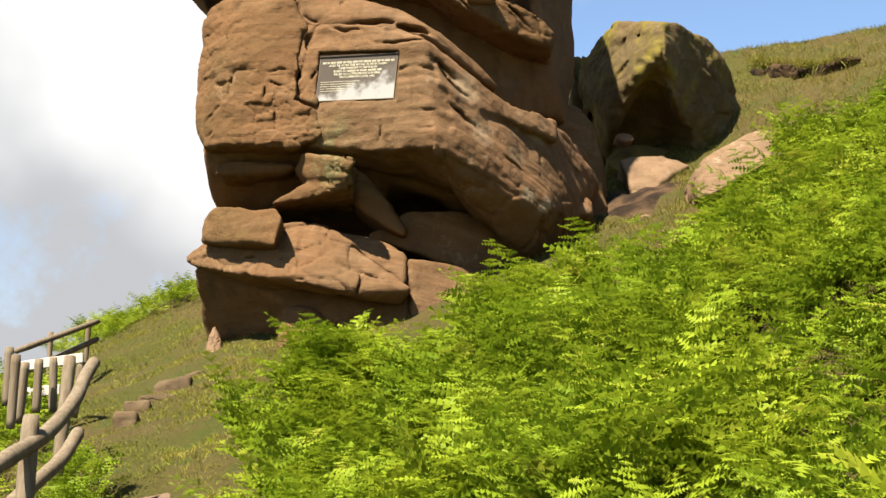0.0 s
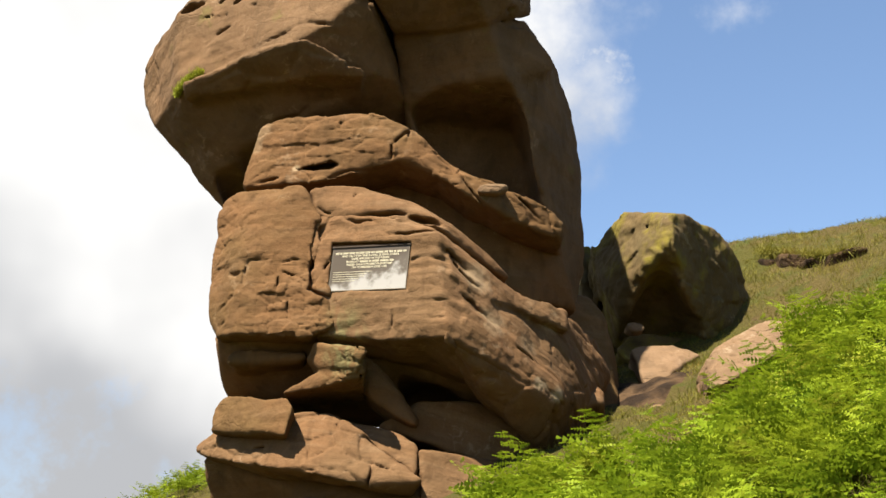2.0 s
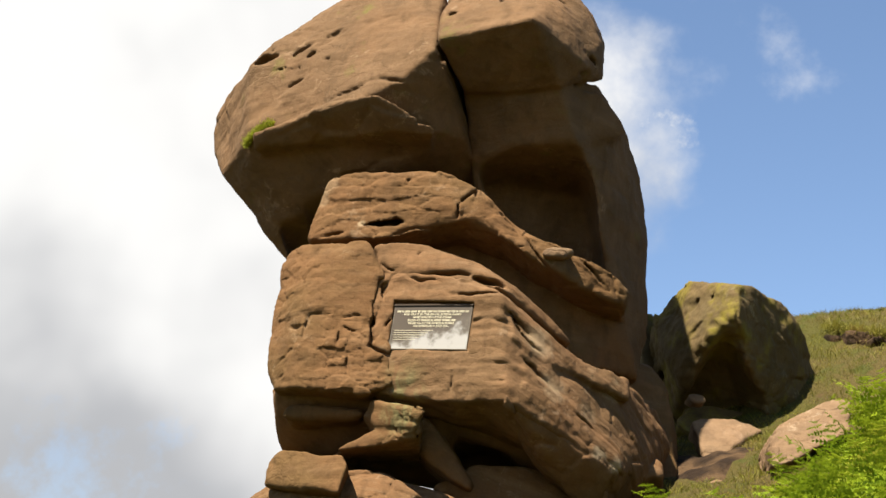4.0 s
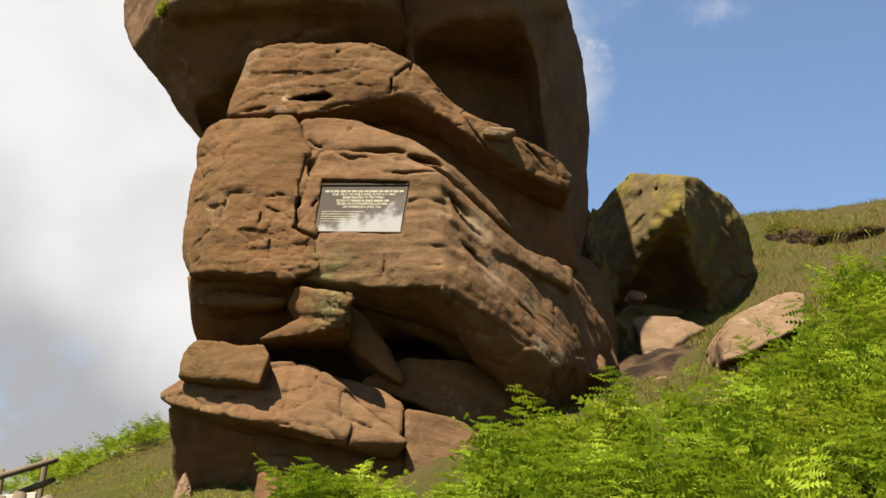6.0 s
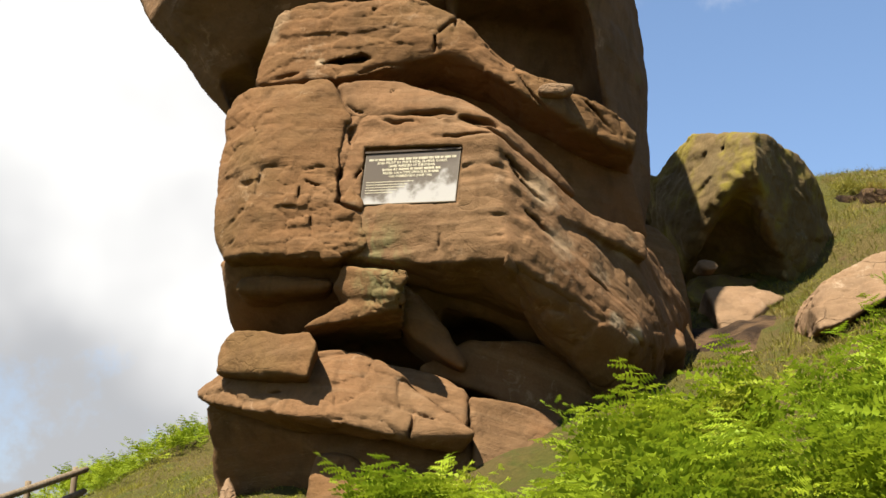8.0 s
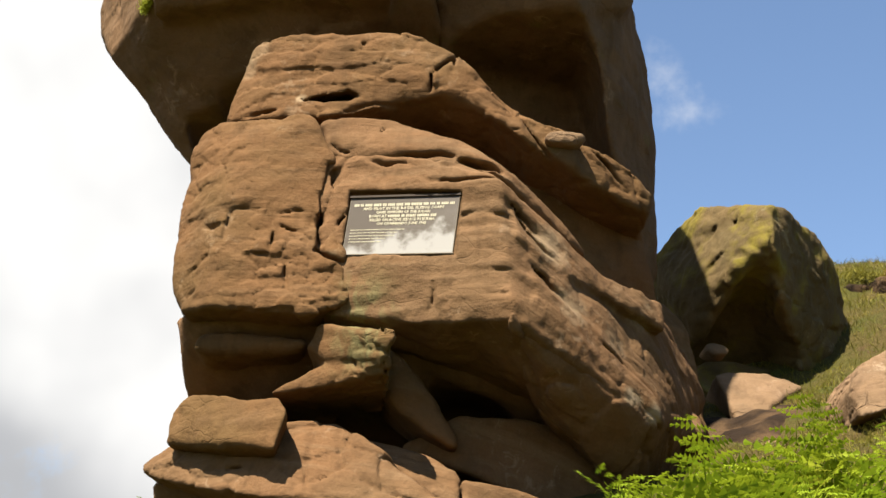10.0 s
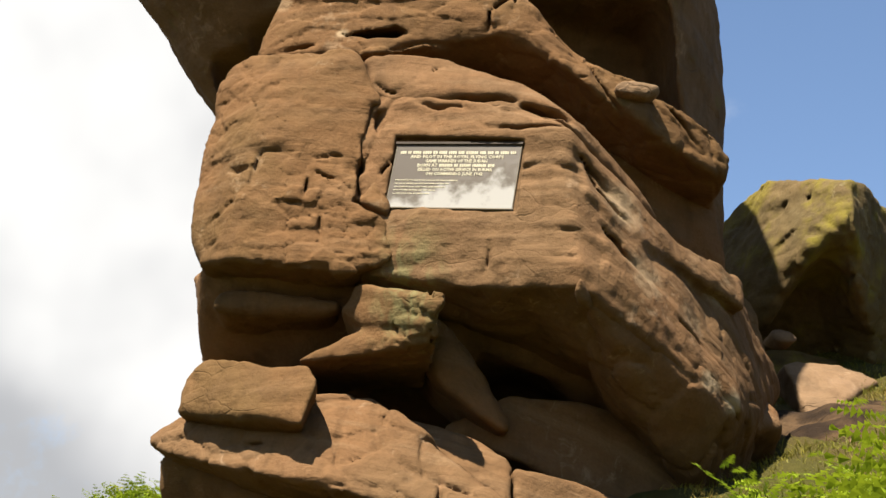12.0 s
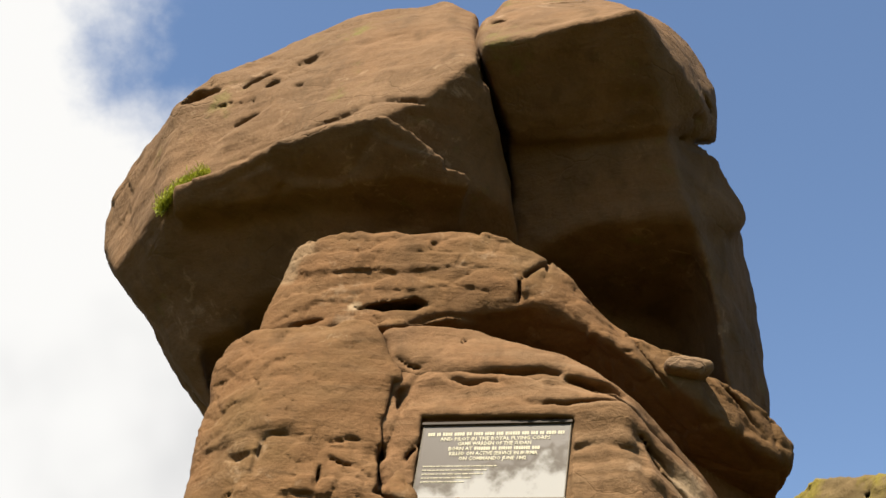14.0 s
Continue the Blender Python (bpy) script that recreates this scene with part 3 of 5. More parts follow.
PLAQUE_ROCK = back([(-1.61, 14.52, 7.28), (-1.26, 14.46, 7.29), (-0.79, 14.26, 7.13), (-0.45, 14.14, 7.08), (-0.21, 13.98, 6.93), (-0.14, 13.90, 6.23), (-0.10, 13.82, 5.67), (-0.89, 14.12, 5.68), (-1.51, 14.38, 5.80), (0.50, 14.55, 6.49), (1.28, 15.30, 6.32), (1.85, 16.00, 5.95), (1.67, 15.80, 5.30), (1.16, 14.68, 5.18), (0.61, 14.40, 5.47), (0.15, 14.05, 5.60)], 1.4)
PLAQUE_CRACKS = [((-0.42, 13.90, 6.10), (-0.09, 13.90, 6.09), 0.014), ((-0.46, 13.88, 5.89), (-0.11, 13.88, 5.86), 0.012), ((-0.03, 14.10, 6.30), (0.53, 14.10, 5.80), 0.016), ((0.27, 14.45, 6.02), (1.06, 14.45, 5.36), 0.016), ((-1.25, 14.36, 7.19), (-0.79, 14.36, 7.07), 0.018), ((-0.78, 14.08, 6.95), (-0.25, 14.08, 6.88), 0.016), ((-0.49, 13.98, 6.56), (-0.30, 13.98, 6.59), 0.018), ((-0.30, 13.96, 6.58), (-0.07, 13.96, 6.51), 0.018), ((-0.42, 13.93, 6.27), (-0.18, 13.93, 6.27), 0.012), ((-1.54, 14.42, 6.32), (-1.37, 14.42, 6.30), 0.018), ((-0.07, 14.12, 6.59), (0.41, 14.12, 6.17), 0.016), ((-0.19, 14.12, 6.72), (0.41, 14.12, 6.32), 0.016), ((-1.32, 14.40, 7.22), (-1.10, 14.30, 7.27), 0.024), ((-1.10, 14.30, 7.25), (-0.68, 14.20, 7.18), 0.034), ((-0.68, 14.18, 7.17), (-0.27, 14.02, 6.97), 0.024), ((-1.42, 14.42, 7.23), (-1.51, 14.42, 7.05), 0.020), ((-1.35, 14.45, 6.80), (-1.47, 14.45, 6.54), 0.016), ((-0.66, 14.05, 6.03), (-0.67, 14.05, 5.71), 0.012)]
PLATE_CUT = [(-1.375, 13.5, 6.83), (-1.375, 14.45, 6.90), (-0.47, 13.3, 6.74), (-0.47, 14.115, 6.80), (-1.405, 13.5, 6.32), (-1.405, 14.42, 6.32), (-0.505, 13.3, 6.225), (-0.505, 14.06, 6.225)]
RIBS = [back([(-0.11, 14.02, 6.73), (0.49, 14.50, 6.52), (1.28, 15.05, 6.28), (1.31, 14.95, 6.05), (0.48, 14.33, 6.17), (-0.06, 13.90, 6.38)], 0.8),
        back([(0.13, 14.02, 6.02), (0.72, 14.38, 5.73), (1.16, 14.70, 5.38), (1.21, 14.70, 5.17), (0.97, 14.60, 5.27), (0.49, 14.28, 5.53), (0.14, 13.98, 5.78)], 0.6)]
rock_part("plaque_block", [PLAQUE_ROCK] + RIBS, DIPROCK, tower, carve=PLAQUE_CRACKS, hollow=[WEDGE[1], WEDGE[2]] + UNDERCUT[:1], notch=RECESS, cuts=[PLATE_CUT], seed=5, vox=0.02, dip=0.6, lump=0.035, bed=0.02, broken=0.009, cell=(1.6, 1.6, 5.0))

FLANK = [(-0.04, 13.88, 5.75), (-0.07, 13.88, 5.60), (0.25, 14.20, 5.34), (0.55, 14.50, 5.12), (0.78, 14.50, 5.16), (1.16, 14.68, 5.16), (0.96, 15.05, 4.78), (1.67, 15.90, 5.28), (1.91, 16.20, 5.92), (1.75, 16.10, 6.35), (1.28, 15.30, 6.30), (0.50, 14.62, 6.36), (1.16, 15.60, 4.50), (0.60, 16.80, 6.30), (1.90, 17.20, 6.00), (1.00, 16.80, 4.60), (0.20, 15.60, 5.70)]
FLANK_CRACKS = [((0.30, 14.20, 5.90), (1.05, 14.62, 5.32), 0.02), ((0.55, 14.45, 5.90), (1.20, 14.90, 5.60), 0.016), ((0.90, 14.90, 5.10), (1.40, 15.40, 5.30), 0.02)]
rock_part("flank_block", [FLANK], DIPROCK, tower, carve=FLANK_CRACKS, seed=18, vox=0.024, dip=0.7, lump=0.06, bed=0.02, broken=0.03, cell=(1.8, 1.8, 3.6))

BAND = [(-1.64, 14.54, 7.59), (-1.11, 14.46, 7.61), (-0.81, 14.36, 7.50), (-0.46, 14.32, 7.36), (0.02, 14.45, 7.11), (0.61, 14.85, 6.69), (0.51, 14.75, 6.64), (-0.20, 14.10, 7.04), (-0.51, 14.15, 7.13), (-1.21, 14.36, 7.29), (-1.61, 14.50, 7.23), (-1.77, 15.90, 7.55), (-0.85, 15.90, 7.45), (0.07, 15.90, 7.00), (0.70, 15.90, 6.60), (-0.45, 15.80, 7.20), (-1.72, 15.80, 7.30)]
BAND_CRACKS = [((-1.16, 14.20, 7.18), (-0.51, 14.20, 7.20), 0.035), ((-0.51, 14.10, 7.16), (-0.11, 14.10, 7.07), 0.045), ((-1.35, 14.50, 7.30), (-1.13, 14.50, 7.52), 0.014), ((-1.55, 14.52, 7.37), (-1.33, 14.52, 7.25), 0.014)]
rock_part("wave_band", [BAND], DIPROCK, tower, carve=BAND_CRACKS, seed=6, vox=0.02, dip=0.6, lump=0.02, bed=0.015)
INNER = [(-1.98, 15.50, 8.06), (-1.16, 15.50, 8.31), (-0.39, 15.55, 8.25), (0.62, 15.70, 7.75), (1.36, 16.00, 7.70), (1.50, 16.30, 6.73), (0.89, 15.70, 6.63), (0.30, 15.50, 7.03), (-0.56, 15.45, 7.42), (-1.74, 15.50, 7.40)]
rock_part("inner_block", [back(INNER, 1.2)], ROCK, tower, seed=8, dip=0.6, vox=0.045)

EYE_ROCK = back([(-2.55, 15.25, 7.94), (-2.49, 15.24, 8.51), (-2.35, 15.14, 8.72), (-1.98, 15.02, 8.77), (-1.06, 14.86, 8.75), (-0.64, 14.84, 8.60), (-0.37, 14.90, 8.39), (-0.56, 14.82, 8.15), (-1.14, 14.84, 8.07), (-1.47, 14.85, 7.89), (-2.00, 14.97, 7.87)], 1.5, 0.95)
RIDGE = back([(-0.64, 14.88, 8.56), (-0.28, 14.95, 8.33), (-0.09, 15.05, 8.14), (-0.11, 14.82, 7.89), (-0.35, 14.80, 8.07), (-0.58, 14.80, 8.16), (-1.15, 14.95, 8.30)], 1.3, 1.0)
RIDGE_MID = back([(-0.12, 15.05, 8.16), (0.10, 15.00, 7.93), (0.50, 15.00, 7.86), (0.60, 15.00, 7.52), (0.17, 14.85, 7.65), (-0.12, 14.82, 7.88)], 1.2, 1.0)
RIDGE_END = back([(0.30, 15.02, 7.88), (0.86, 15.20, 7.78), (1.22, 15.40, 7.67), (1.35, 15.50, 7.53), (1.30, 15.46, 7.34), (0.90, 15.15, 7.37), (0.50, 14.95, 7.50)], 1.1, 0.95)
NUB = back([(0.26, 14.80, 7.76), (0.35, 14.82, 7.83), (0.59, 14.86, 7.84), (0.65, 14.90, 7.81), (0.56, 14.86, 7.71), (0.29, 14.80, 7.68)], 0.3)
EYE_SLOT = [[(-2.06, 14.60, 7.92), (-1.73, 14.60, 7.99), (-1.46, 14.60, 8.06), (-1.33, 14.60, 8.02), (-1.42, 14.60, 7.90), (-1.67, 14.60, 7.88), (-1.85, 15.22, 8.12), (-1.65, 15.22, 8.18), (-1.45, 15.22, 8.24), (-1.38, 15.22, 8.20), (-1.45, 15.22, 8.13), (-1.65, 15.22, 8.10)]]
EYE_CRACKS = [((-2.53, 15.10, 7.90), (-2.06, 15.10, 7.98), 0.016), ((-1.50, 14.84, 7.93), (-1.05, 14.82, 8.02), 0.022), ((-1.38, 14.90, 8.63), (-1.36, 14.90, 8.63), 0.022), ((-2.05, 14.97, 8.06), (-2.05, 14.97, 8.06), 0.016), ((-0.74, 14.90, 8.29), (-0.54, 14.90, 8.53), 0.016), ((-0.75, 14.86, 8.16), (-0.73, 14.86, 8.30), 0.014), ((-0.54, 14.90, 8.53), (-0.60, 14.90, 8.19), 0.014), ((-0.24, 14.90, 8.28), (0.07, 14.90, 7.96), 0.02), ((0.07, 14.90, 7.96), (0.42, 14.90, 7.50), 0.022), ((0.71, 15.20, 7.79), (1.15, 15.20, 7.41), 0.02)]
rock_part("eye_block", [EYE_ROCK, RIDGE, RIDGE_MID, RIDGE_END], ROCK, tower, carve=EYE_CRACKS, notch=EYE_SLOT, seed=7, vox=0.02, dip=0.1, lump=0.03, bed=0.012, broken=0.016, cell=(2.2, 2.2, 6.0))

rock_part("nub", [NUB], PALEROCK, tower, "smooth pinkish nub of stone", seed=9, vox=0.02, lump=0.02, bed=0.004)

CAP_L = [(-1.16, 15.50, 11.63), (-1.42, 15.60, 11.89), (-2.13, 15.80, 11.89), (-2.61, 16.00, 11.74), (-3.34, 16.00, 11.13), (-3.70, 16.10, 10.81), (-4.21, 17.00, 10.78), (-4.38, 17.40, 10.44), (-4.33, 17.30, 10.08), (-4.11, 16.90, 9.52), (-3.63, 16.00, 9.62), (-3.27, 15.80, 9.73), (-2.24, 15.20, 9.74), (-1.87, 14.93, 9.80), (-1.57, 14.82, 9.95), (-1.62, 15.25, 9.55), (-1.07, 15.32, 9.50), (-1.17, 14.76, 10.35), (-3.66, 17.10, 9.08), (-3.06, 17.10, 8.37), (-0.54, 16.80, 9.32), (-0.75, 15.60, 9.57), (-3.21, 18.40, 8.93), (-4.54, 18.60, 10.76), (-1.57, 18.60, 13.73), (-2.48, 18.60, 13.51)]
CAP_CRACKS = [((-2.45, 15.20, 9.84), (-1.95, 14.98, 10.02), 0.026), ((-1.95, 14.95, 10.02), (-1.55, 14.86, 10.00), 0.022), ((-2.80, 15.60, 10.83), (-2.34, 15.42, 11.06), 0.034), ((-2.66, 15.60, 10.98), (-2.47, 15.50, 11.07), 0.045), ((-2.34, 15.45, 11.08), (-1.74, 15.30, 11.22), 0.024), ((-1.74, 15.30, 11.20), (-1.58, 15.20, 11.01), 0.02),
              ((-3.36, 15.95, 10.60), (-3.02, 15.72, 10.53), 0.03), ((-3.64, 16.15, 10.83), (-3.32, 15.95, 10.86), 0.06), ((-3.18, 15.85, 10.70), (-2.78, 15.60, 10.97), 0.03), ((-2.95, 15.75, 10.62), (-2.80, 15.62, 10.74), 0.04), ((-2.60, 15.48, 10.55), (-2.52, 15.44, 10.60), 0.03), ((-3.12, 15.72, 10.25), (-2.90, 15.60, 10.35), 0.02), ((-1.62, 15.10, 9.44), (-1.09, 15.10, 9.51), 0.016)]
LIP = back([(-3.48, 15.72, 9.58), (-2.82, 15.28, 9.58), (-2.21, 14.94, 9.64), (-1.84, 14.72, 9.68), (-1.64, 14.95, 9.46), (-1.10, 15.10, 9.44), (-1.12, 15.15, 9.38), (-1.66, 15.05, 9.38), (-1.89, 14.95, 9.52), (-2.23, 15.15, 9.48), (-3.48, 15.85, 9.44)], 0.6)
rock_part("cap_block", [CAP_L, LIP], CAPROCK, tower, "overhanging cap block, lit above and dark beneath", carve=CAP_CRACKS, hollow=[shaft([(-2.94, 15.00, 8.89), (-1.59, 14.60, 9.10), (-0.91, 14.60, 9.02), (-0.57, 15.00, 8.71), (-1.60, 15.00, 8.64), (-2.76, 15.40, 8.58)], 2.6, 0.85), shaft([(-3.34, 15.60, 8.74), (-2.64, 15.40, 8.88), (-2.56, 15.60, 8.13), (-2.85, 15.80, 8.06)], 2.0, 0.8)], seed=11, vox=0.030, lump=0.045, bed=0.010, grow=0.02, soft=0.03, broken=0.022, cell=(1.5, 1.5, 3.0), dip=0.3)
CAP_R = [(-1.10, 14.70, 10.47), (-1.04, 15.20, 11.35), (-0.86, 15.50, 11.87), (-0.34, 15.50, 11.96), (0.04, 15.40, 11.91), (0.56, 15.40, 11.69), (0.82, 15.40, 11.34), (0.96, 15.40, 10.89), (0.04, 14.20, 10.50), (-0.52, 14.45, 10.49), (-0.75, 15.40, 10.10), (0.40, 15.00, 10.05), (0.72, 15.00, 10.36), (0.97, 15.60, 10.50), (-1.17, 18.00, 13.13), (1.10, 18.00, 12.44)]
CAP_CRACKS_R = [((-1.00, 15.00, 10.95), (-0.90, 15.00, 10.98), 0.03), ((-0.90, 15.05, 10.98), (-0.63, 15.20, 11.53), 0.022), ((-0.56, 15.20, 11.49), (-0.11, 15.20, 11.62), 0.02), ((0.03, 15.00, 11.58), (0.62, 15.00, 11.15), 0.03), ((0.18, 14.90, 11.17), (0.66, 15.05, 10.62), 0.03), ((0.70, 15.10, 10.58), (0.84, 15.35, 10.56), 0.045), ((0.60, 15.10, 10.30), (0.90, 15.20, 10.40), 0.025), ((-0.40, 14.90, 11.00), (-0.30, 14.90, 11.43), 0.02)]
PILLAR = [(-0.79, 15.50, 10.19), (0.40, 15.05, 10.10), (0.94, 15.70, 10.45), (1.36, 16.50, 10.05), (1.58, 16.90, 9.68), (1.72, 17.25, 9.10), (1.76, 17.40, 8.49), (1.74, 17.50, 7.86), (1.62, 17.00, 7.60), (1.60, 17.00, 6.90), (0.97, 17.00, 7.00), (-0.31, 17.00, 9.24), (-0.37, 17.20, 7.84), (-0.87, 18.00, 11.54), (0.90, 18.20, 9.60), (1.20, 18.60, 7.54)]
BUMP = back([(0.52, 15.30, 10.14), (0.93, 15.50, 10.25), (1.16, 15.80, 10.13), (1.26, 15.95, 9.98), (1.16, 15.95, 9.83), (0.81, 15.60, 9.59), (0.55, 15.35, 9.78)], 0.8)
rock_part("cap_block", [CAP_R, PILLAR, BUMP], CAPROCK, tower, "overhanging cap block above a dark leaning face", carve=CAP_CRACKS_R, hollow=[shaft([(-0.66, 14.60, 9.51), (0.37, 14.30, 9.56), (0.84, 14.80, 9.48), (1.13, 15.20, 8.61), (1.23, 15.40, 7.80), (0.60, 15.20, 7.93), (-0.15, 15.00, 8.28), (-0.50, 14.80, 8.94)], 2.0, 0.9)], seed=13, vox=0.034, lump=0.04, bed=0.012, grow=0.03, soft=0.04)
REAR = [(1.50, 17.00, 7.14), (1.80, 17.20, 7.15), (1.95, 17.10, 6.90), (2.01, 17.00, 6.31), (2.07, 16.80, 5.84), (2.03, 16.60, 5.26), (1.27, 16.20, 5.14), (0.90, 16.40, 6.49), (1.84, 18.00, 7.42), (2.24, 18.00, 6.17), (2.26, 18.00, 5.59)]
CORE = [(-1.53, 17.20, 12.33), (-0.61, 17.20, 12.34), (-1.49, 17.60, 10.57), (-0.09, 17.60, 10.59), (-0.08, 17.80, 9.25), (-0.88, 17.80, 9.24), (-1.68, 19.00, 13.44), (-0.67, 19.00, 13.45), (-0.08, 19.00, 9.76), (-0.94, 19.00, 9.75)]
rock_part("rear_block", [REAR], ROCK, tower, seed=15)
rock_part("inner_block", [CORE], CAPROCK, tower, seed=16, vox=0.06)

NECK = [(-2.69, 14.85, 5.91), (-2.41, 14.72, 5.82), (-1.64, 14.62, 5.85), (-0.95, 15.00, 5.76), (-0.08, 15.00, 5.77), (0.52, 15.10, 5.60), (1.23, 15.40, 5.30), (1.74, 15.60, 5.33), (-2.64, 15.60, 5.39), (-1.68, 15.80, 5.31), (-0.41, 15.70, 5.02), (0.44, 15.80, 5.08), (1.18, 15.90, 5.07), (1.76, 16.10, 5.20), (-2.96, 16.50, 6.36), (-2.76, 16.50, 5.57), (1.61, 16.80, 6.65), (1.83, 17.00, 5.41), (-0.40, 17.00, 5.26)]
NECK_CRACKS = [((-1.01, 14.90, 5.58), (-0.70, 14.90, 5.12), 0.03), ((-0.71, 15.00, 5.14), (-0.41, 15.00, 4.86), 0.03), ((-0.42, 15.00, 5.09), (0.38, 15.00, 5.36), 0.02), ((-0.04, 14.80, 5.71), (0.60, 14.80, 5.14), 0.02)]
rock_part("neck", [NECK], DIPROCK, tower, carve=NECK_CRACKS, hollow=UNDERCUT, seed=17, dip=0.6, vox=0.036)
rock_part("slab", [back([(-2.55, 14.72, 5.62), (-2.49, 14.75, 5.72), (-2.31, 14.72, 5.74), (-1.64, 14.60, 5.70), (-1.62, 14.58, 5.62), (-1.68, 14.62, 5.58), (-2.50, 14.78, 5.57)], 0.6)], ROCK, tower, seed=19, vox=0.02, lump=0.02, bed=0.012)
STEP = back([(-1.57, 14.50, 5.58), (-1.50, 14.40, 5.69), (-1.16, 14.20, 5.64), (-0.98, 14.00, 5.54), (-0.99, 14.05, 5.37), (-1.49, 14.40, 5.47)], 0.9)
STEP2 = back([(-1.78, 14.60, 5.25), (-1.43, 14.40, 5.40), (-0.99, 14.10, 5.33), (-0.99, 14.15, 5.26), (-1.37, 14.40, 5.28), (-1.65, 14.60, 5.25)], 0.8)
rock_part("step", [STEP, STEP2], ROCK, tower, seed=23, vox=0.02, lump=0.03, bed=0.02, broken=0.025, cell=(4, 4, 9), soft=0.03)
LEDGE = back([(-2.67, 14.85, 4.86), (-2.68, 14.90, 5.11), (-2.54, 14.80, 5.20), (-1.82, 14.30, 5.05), (-1.75, 14.22, 4.95), (-1.81, 14.20, 4.68), (-2.19, 14.45, 4.80)], 0.9)
rock_part("ledge_block", [LEDGE], ROCK, tower, carve=[((-2.26, 14.42, 5.13), (-2.25, 14.42, 4.76), 0.016)], seed=29, vox=0.02, lump=0.03, bed=0.012, broken=0.02, cell=(3, 3, 5), soft=0.03)
LEDGE2 = [(-2.94, 15.20, 4.74), (-2.65, 15.10, 4.90), (-2.18, 14.75, 4.85), (-1.77, 14.50, 4.74), (-1.35, 14.55, 4.99), (-1.09, 14.45, 4.79), (-0.73, 14.25, 4.45), (-0.38, 14.10, 4.17), (-2.90, 15.15, 4.67), (-2.42, 14.75, 4.49), (-1.92, 14.42, 4.38), (-1.51, 14.22, 4.27), (-1.02, 14.18, 4.15), (-2.57, 15.70, 4.56), (-1.33, 15.00, 4.22), (-0.46, 14.30, 4.06), (-1.40, 16.00, 4.95), (-2.70, 16.20, 4.85), (-0.39, 15.60, 4.30)]
rock_part("ledge", [LEDGE2], DIPROCK, tower, carve=[((-1.09, 14.20, 4.49), (-0.66, 14.20, 4.29), 0.015), ((-1.80, 14.30, 4.64), (-1.42, 14.30, 4.60), 0.015), ((-2.54, 14.60, 4.69), (-1.88, 14.60, 4.57), 0.012), ((-1.55, 14.35, 4.83), (-1.57, 14.35, 4.39), 0.012), ((-0.88, 14.20, 4.44), (-0.91, 14.20, 4.07), 0.012)], seed=31, vox=0.022, lump=0.03, bed=0.006, broken=0.022, cell=(2.4, 2.4, 4.0), dip=0.5, soft=0.03)
BASE = [(-2.84, 15.30, 4.63), (-2.77, 16.00, 4.33), (-2.78, 16.00, 3.80), (-2.03, 15.15, 4.50), (-1.56, 15.00, 4.35), (-0.39, 14.55, 4.23), (-0.37, 14.35, 3.58), (-0.74, 14.70, 3.62), (-1.88, 15.90, 3.76), (-1.66, 15.80, 4.94), (-2.98, 17.00, 4.51), (-0.29, 16.50, 3.90), (-0.39, 16.50, 4.76)]
FOOT = back([(-0.40, 14.70, 4.62), (0.50, 14.80, 4.40), (1.17, 15.30, 4.46), (1.17, 15.30, 3.77), (-0.37, 14.40, 3.59)], 1.2)
rock_part("base", [BASE, FOOT], ROCK, tower, seed=37, vox=0.04)
rock_part("slab", [back([(-1.29, 14.90, 4.98), (-0.85, 14.75, 4.87), (-0.41, 14.55, 4.65), (-0.38, 14.30, 4.20), (-0.73, 14.45, 4.49), (-1.10, 14.65, 4.81)], 0.9)], DIPROCK, tower, seed=38, vox=0.022, lump=0.02, bed=0.02, dip=0.5)
rock_part("slab", [back([(-0.37, 14.50, 4.56), (0.12, 14.55, 4.50), (0.52, 14.60, 4.28), (0.46, 14.50, 3.95), (-0.34, 14.30, 3.85)], 0.9)], DIPROCK, tower, seed=39, vox=0.022, lump=0.03, bed=0.02, dip=0.5)
rock_part("slab", [back([(-0.85, 15.00, 4.93), (-0.43, 14.95, 5.22), (0.31, 15.10, 5.22), (0.75, 15.25, 5.10), (0.99, 15.30, 4.84), (0.73, 15.20, 4.44), (-0.01, 14.95, 4.69), (-0.35, 14.90, 4.73)], 0.9)], DIPROCK, tower, seed=40, vox=0.025, lump=0.05, bed=0.02, dip=0.5)
rock_part("rib", [back([(-1.06, 14.75, 5.37), (-0.88, 14.65, 5.13), (-0.41, 14.70, 4.86), (-0.38, 14.80, 4.97), (-0.70, 14.75, 5.32), (-0.94, 14.60, 5.65), (-1.04, 14.65, 5.67)], 0.7)], DIPROCK, tower, seed=44, vox=0.024, lump=0.03, dip=0.4)

# ---- boulders ----
BOULDER = [(2.94, 17.25, 8.35), (2.90, 17.15, 7.85), (2.67, 17.35, 7.82), (2.52, 17.60, 7.69), (2.30, 18.10, 7.27), (2.15, 18.40, 7.76), (2.11, 19.00, 8.53), (2.29, 18.60, 8.77), (2.52, 18.10, 8.70), (2.78, 17.70, 8.56), (3.23, 17.50, 8.45), (3.57, 17.90, 8.47), (3.92, 18.50, 8.44), (4.29, 18.90, 8.06), (4.39, 19.10, 7.67), (4.34, 19.10, 7.22), (3.99, 18.90, 6.97), (3.42, 18.30, 6.88), (2.55, 18.30, 7.08), (2.60, 20.40, 8.90), (4.30, 20.60, 8.40), (3.40, 20.20, 9.20), (2.40, 20.20, 7.00), (4.30, 20.40, 6.90)]
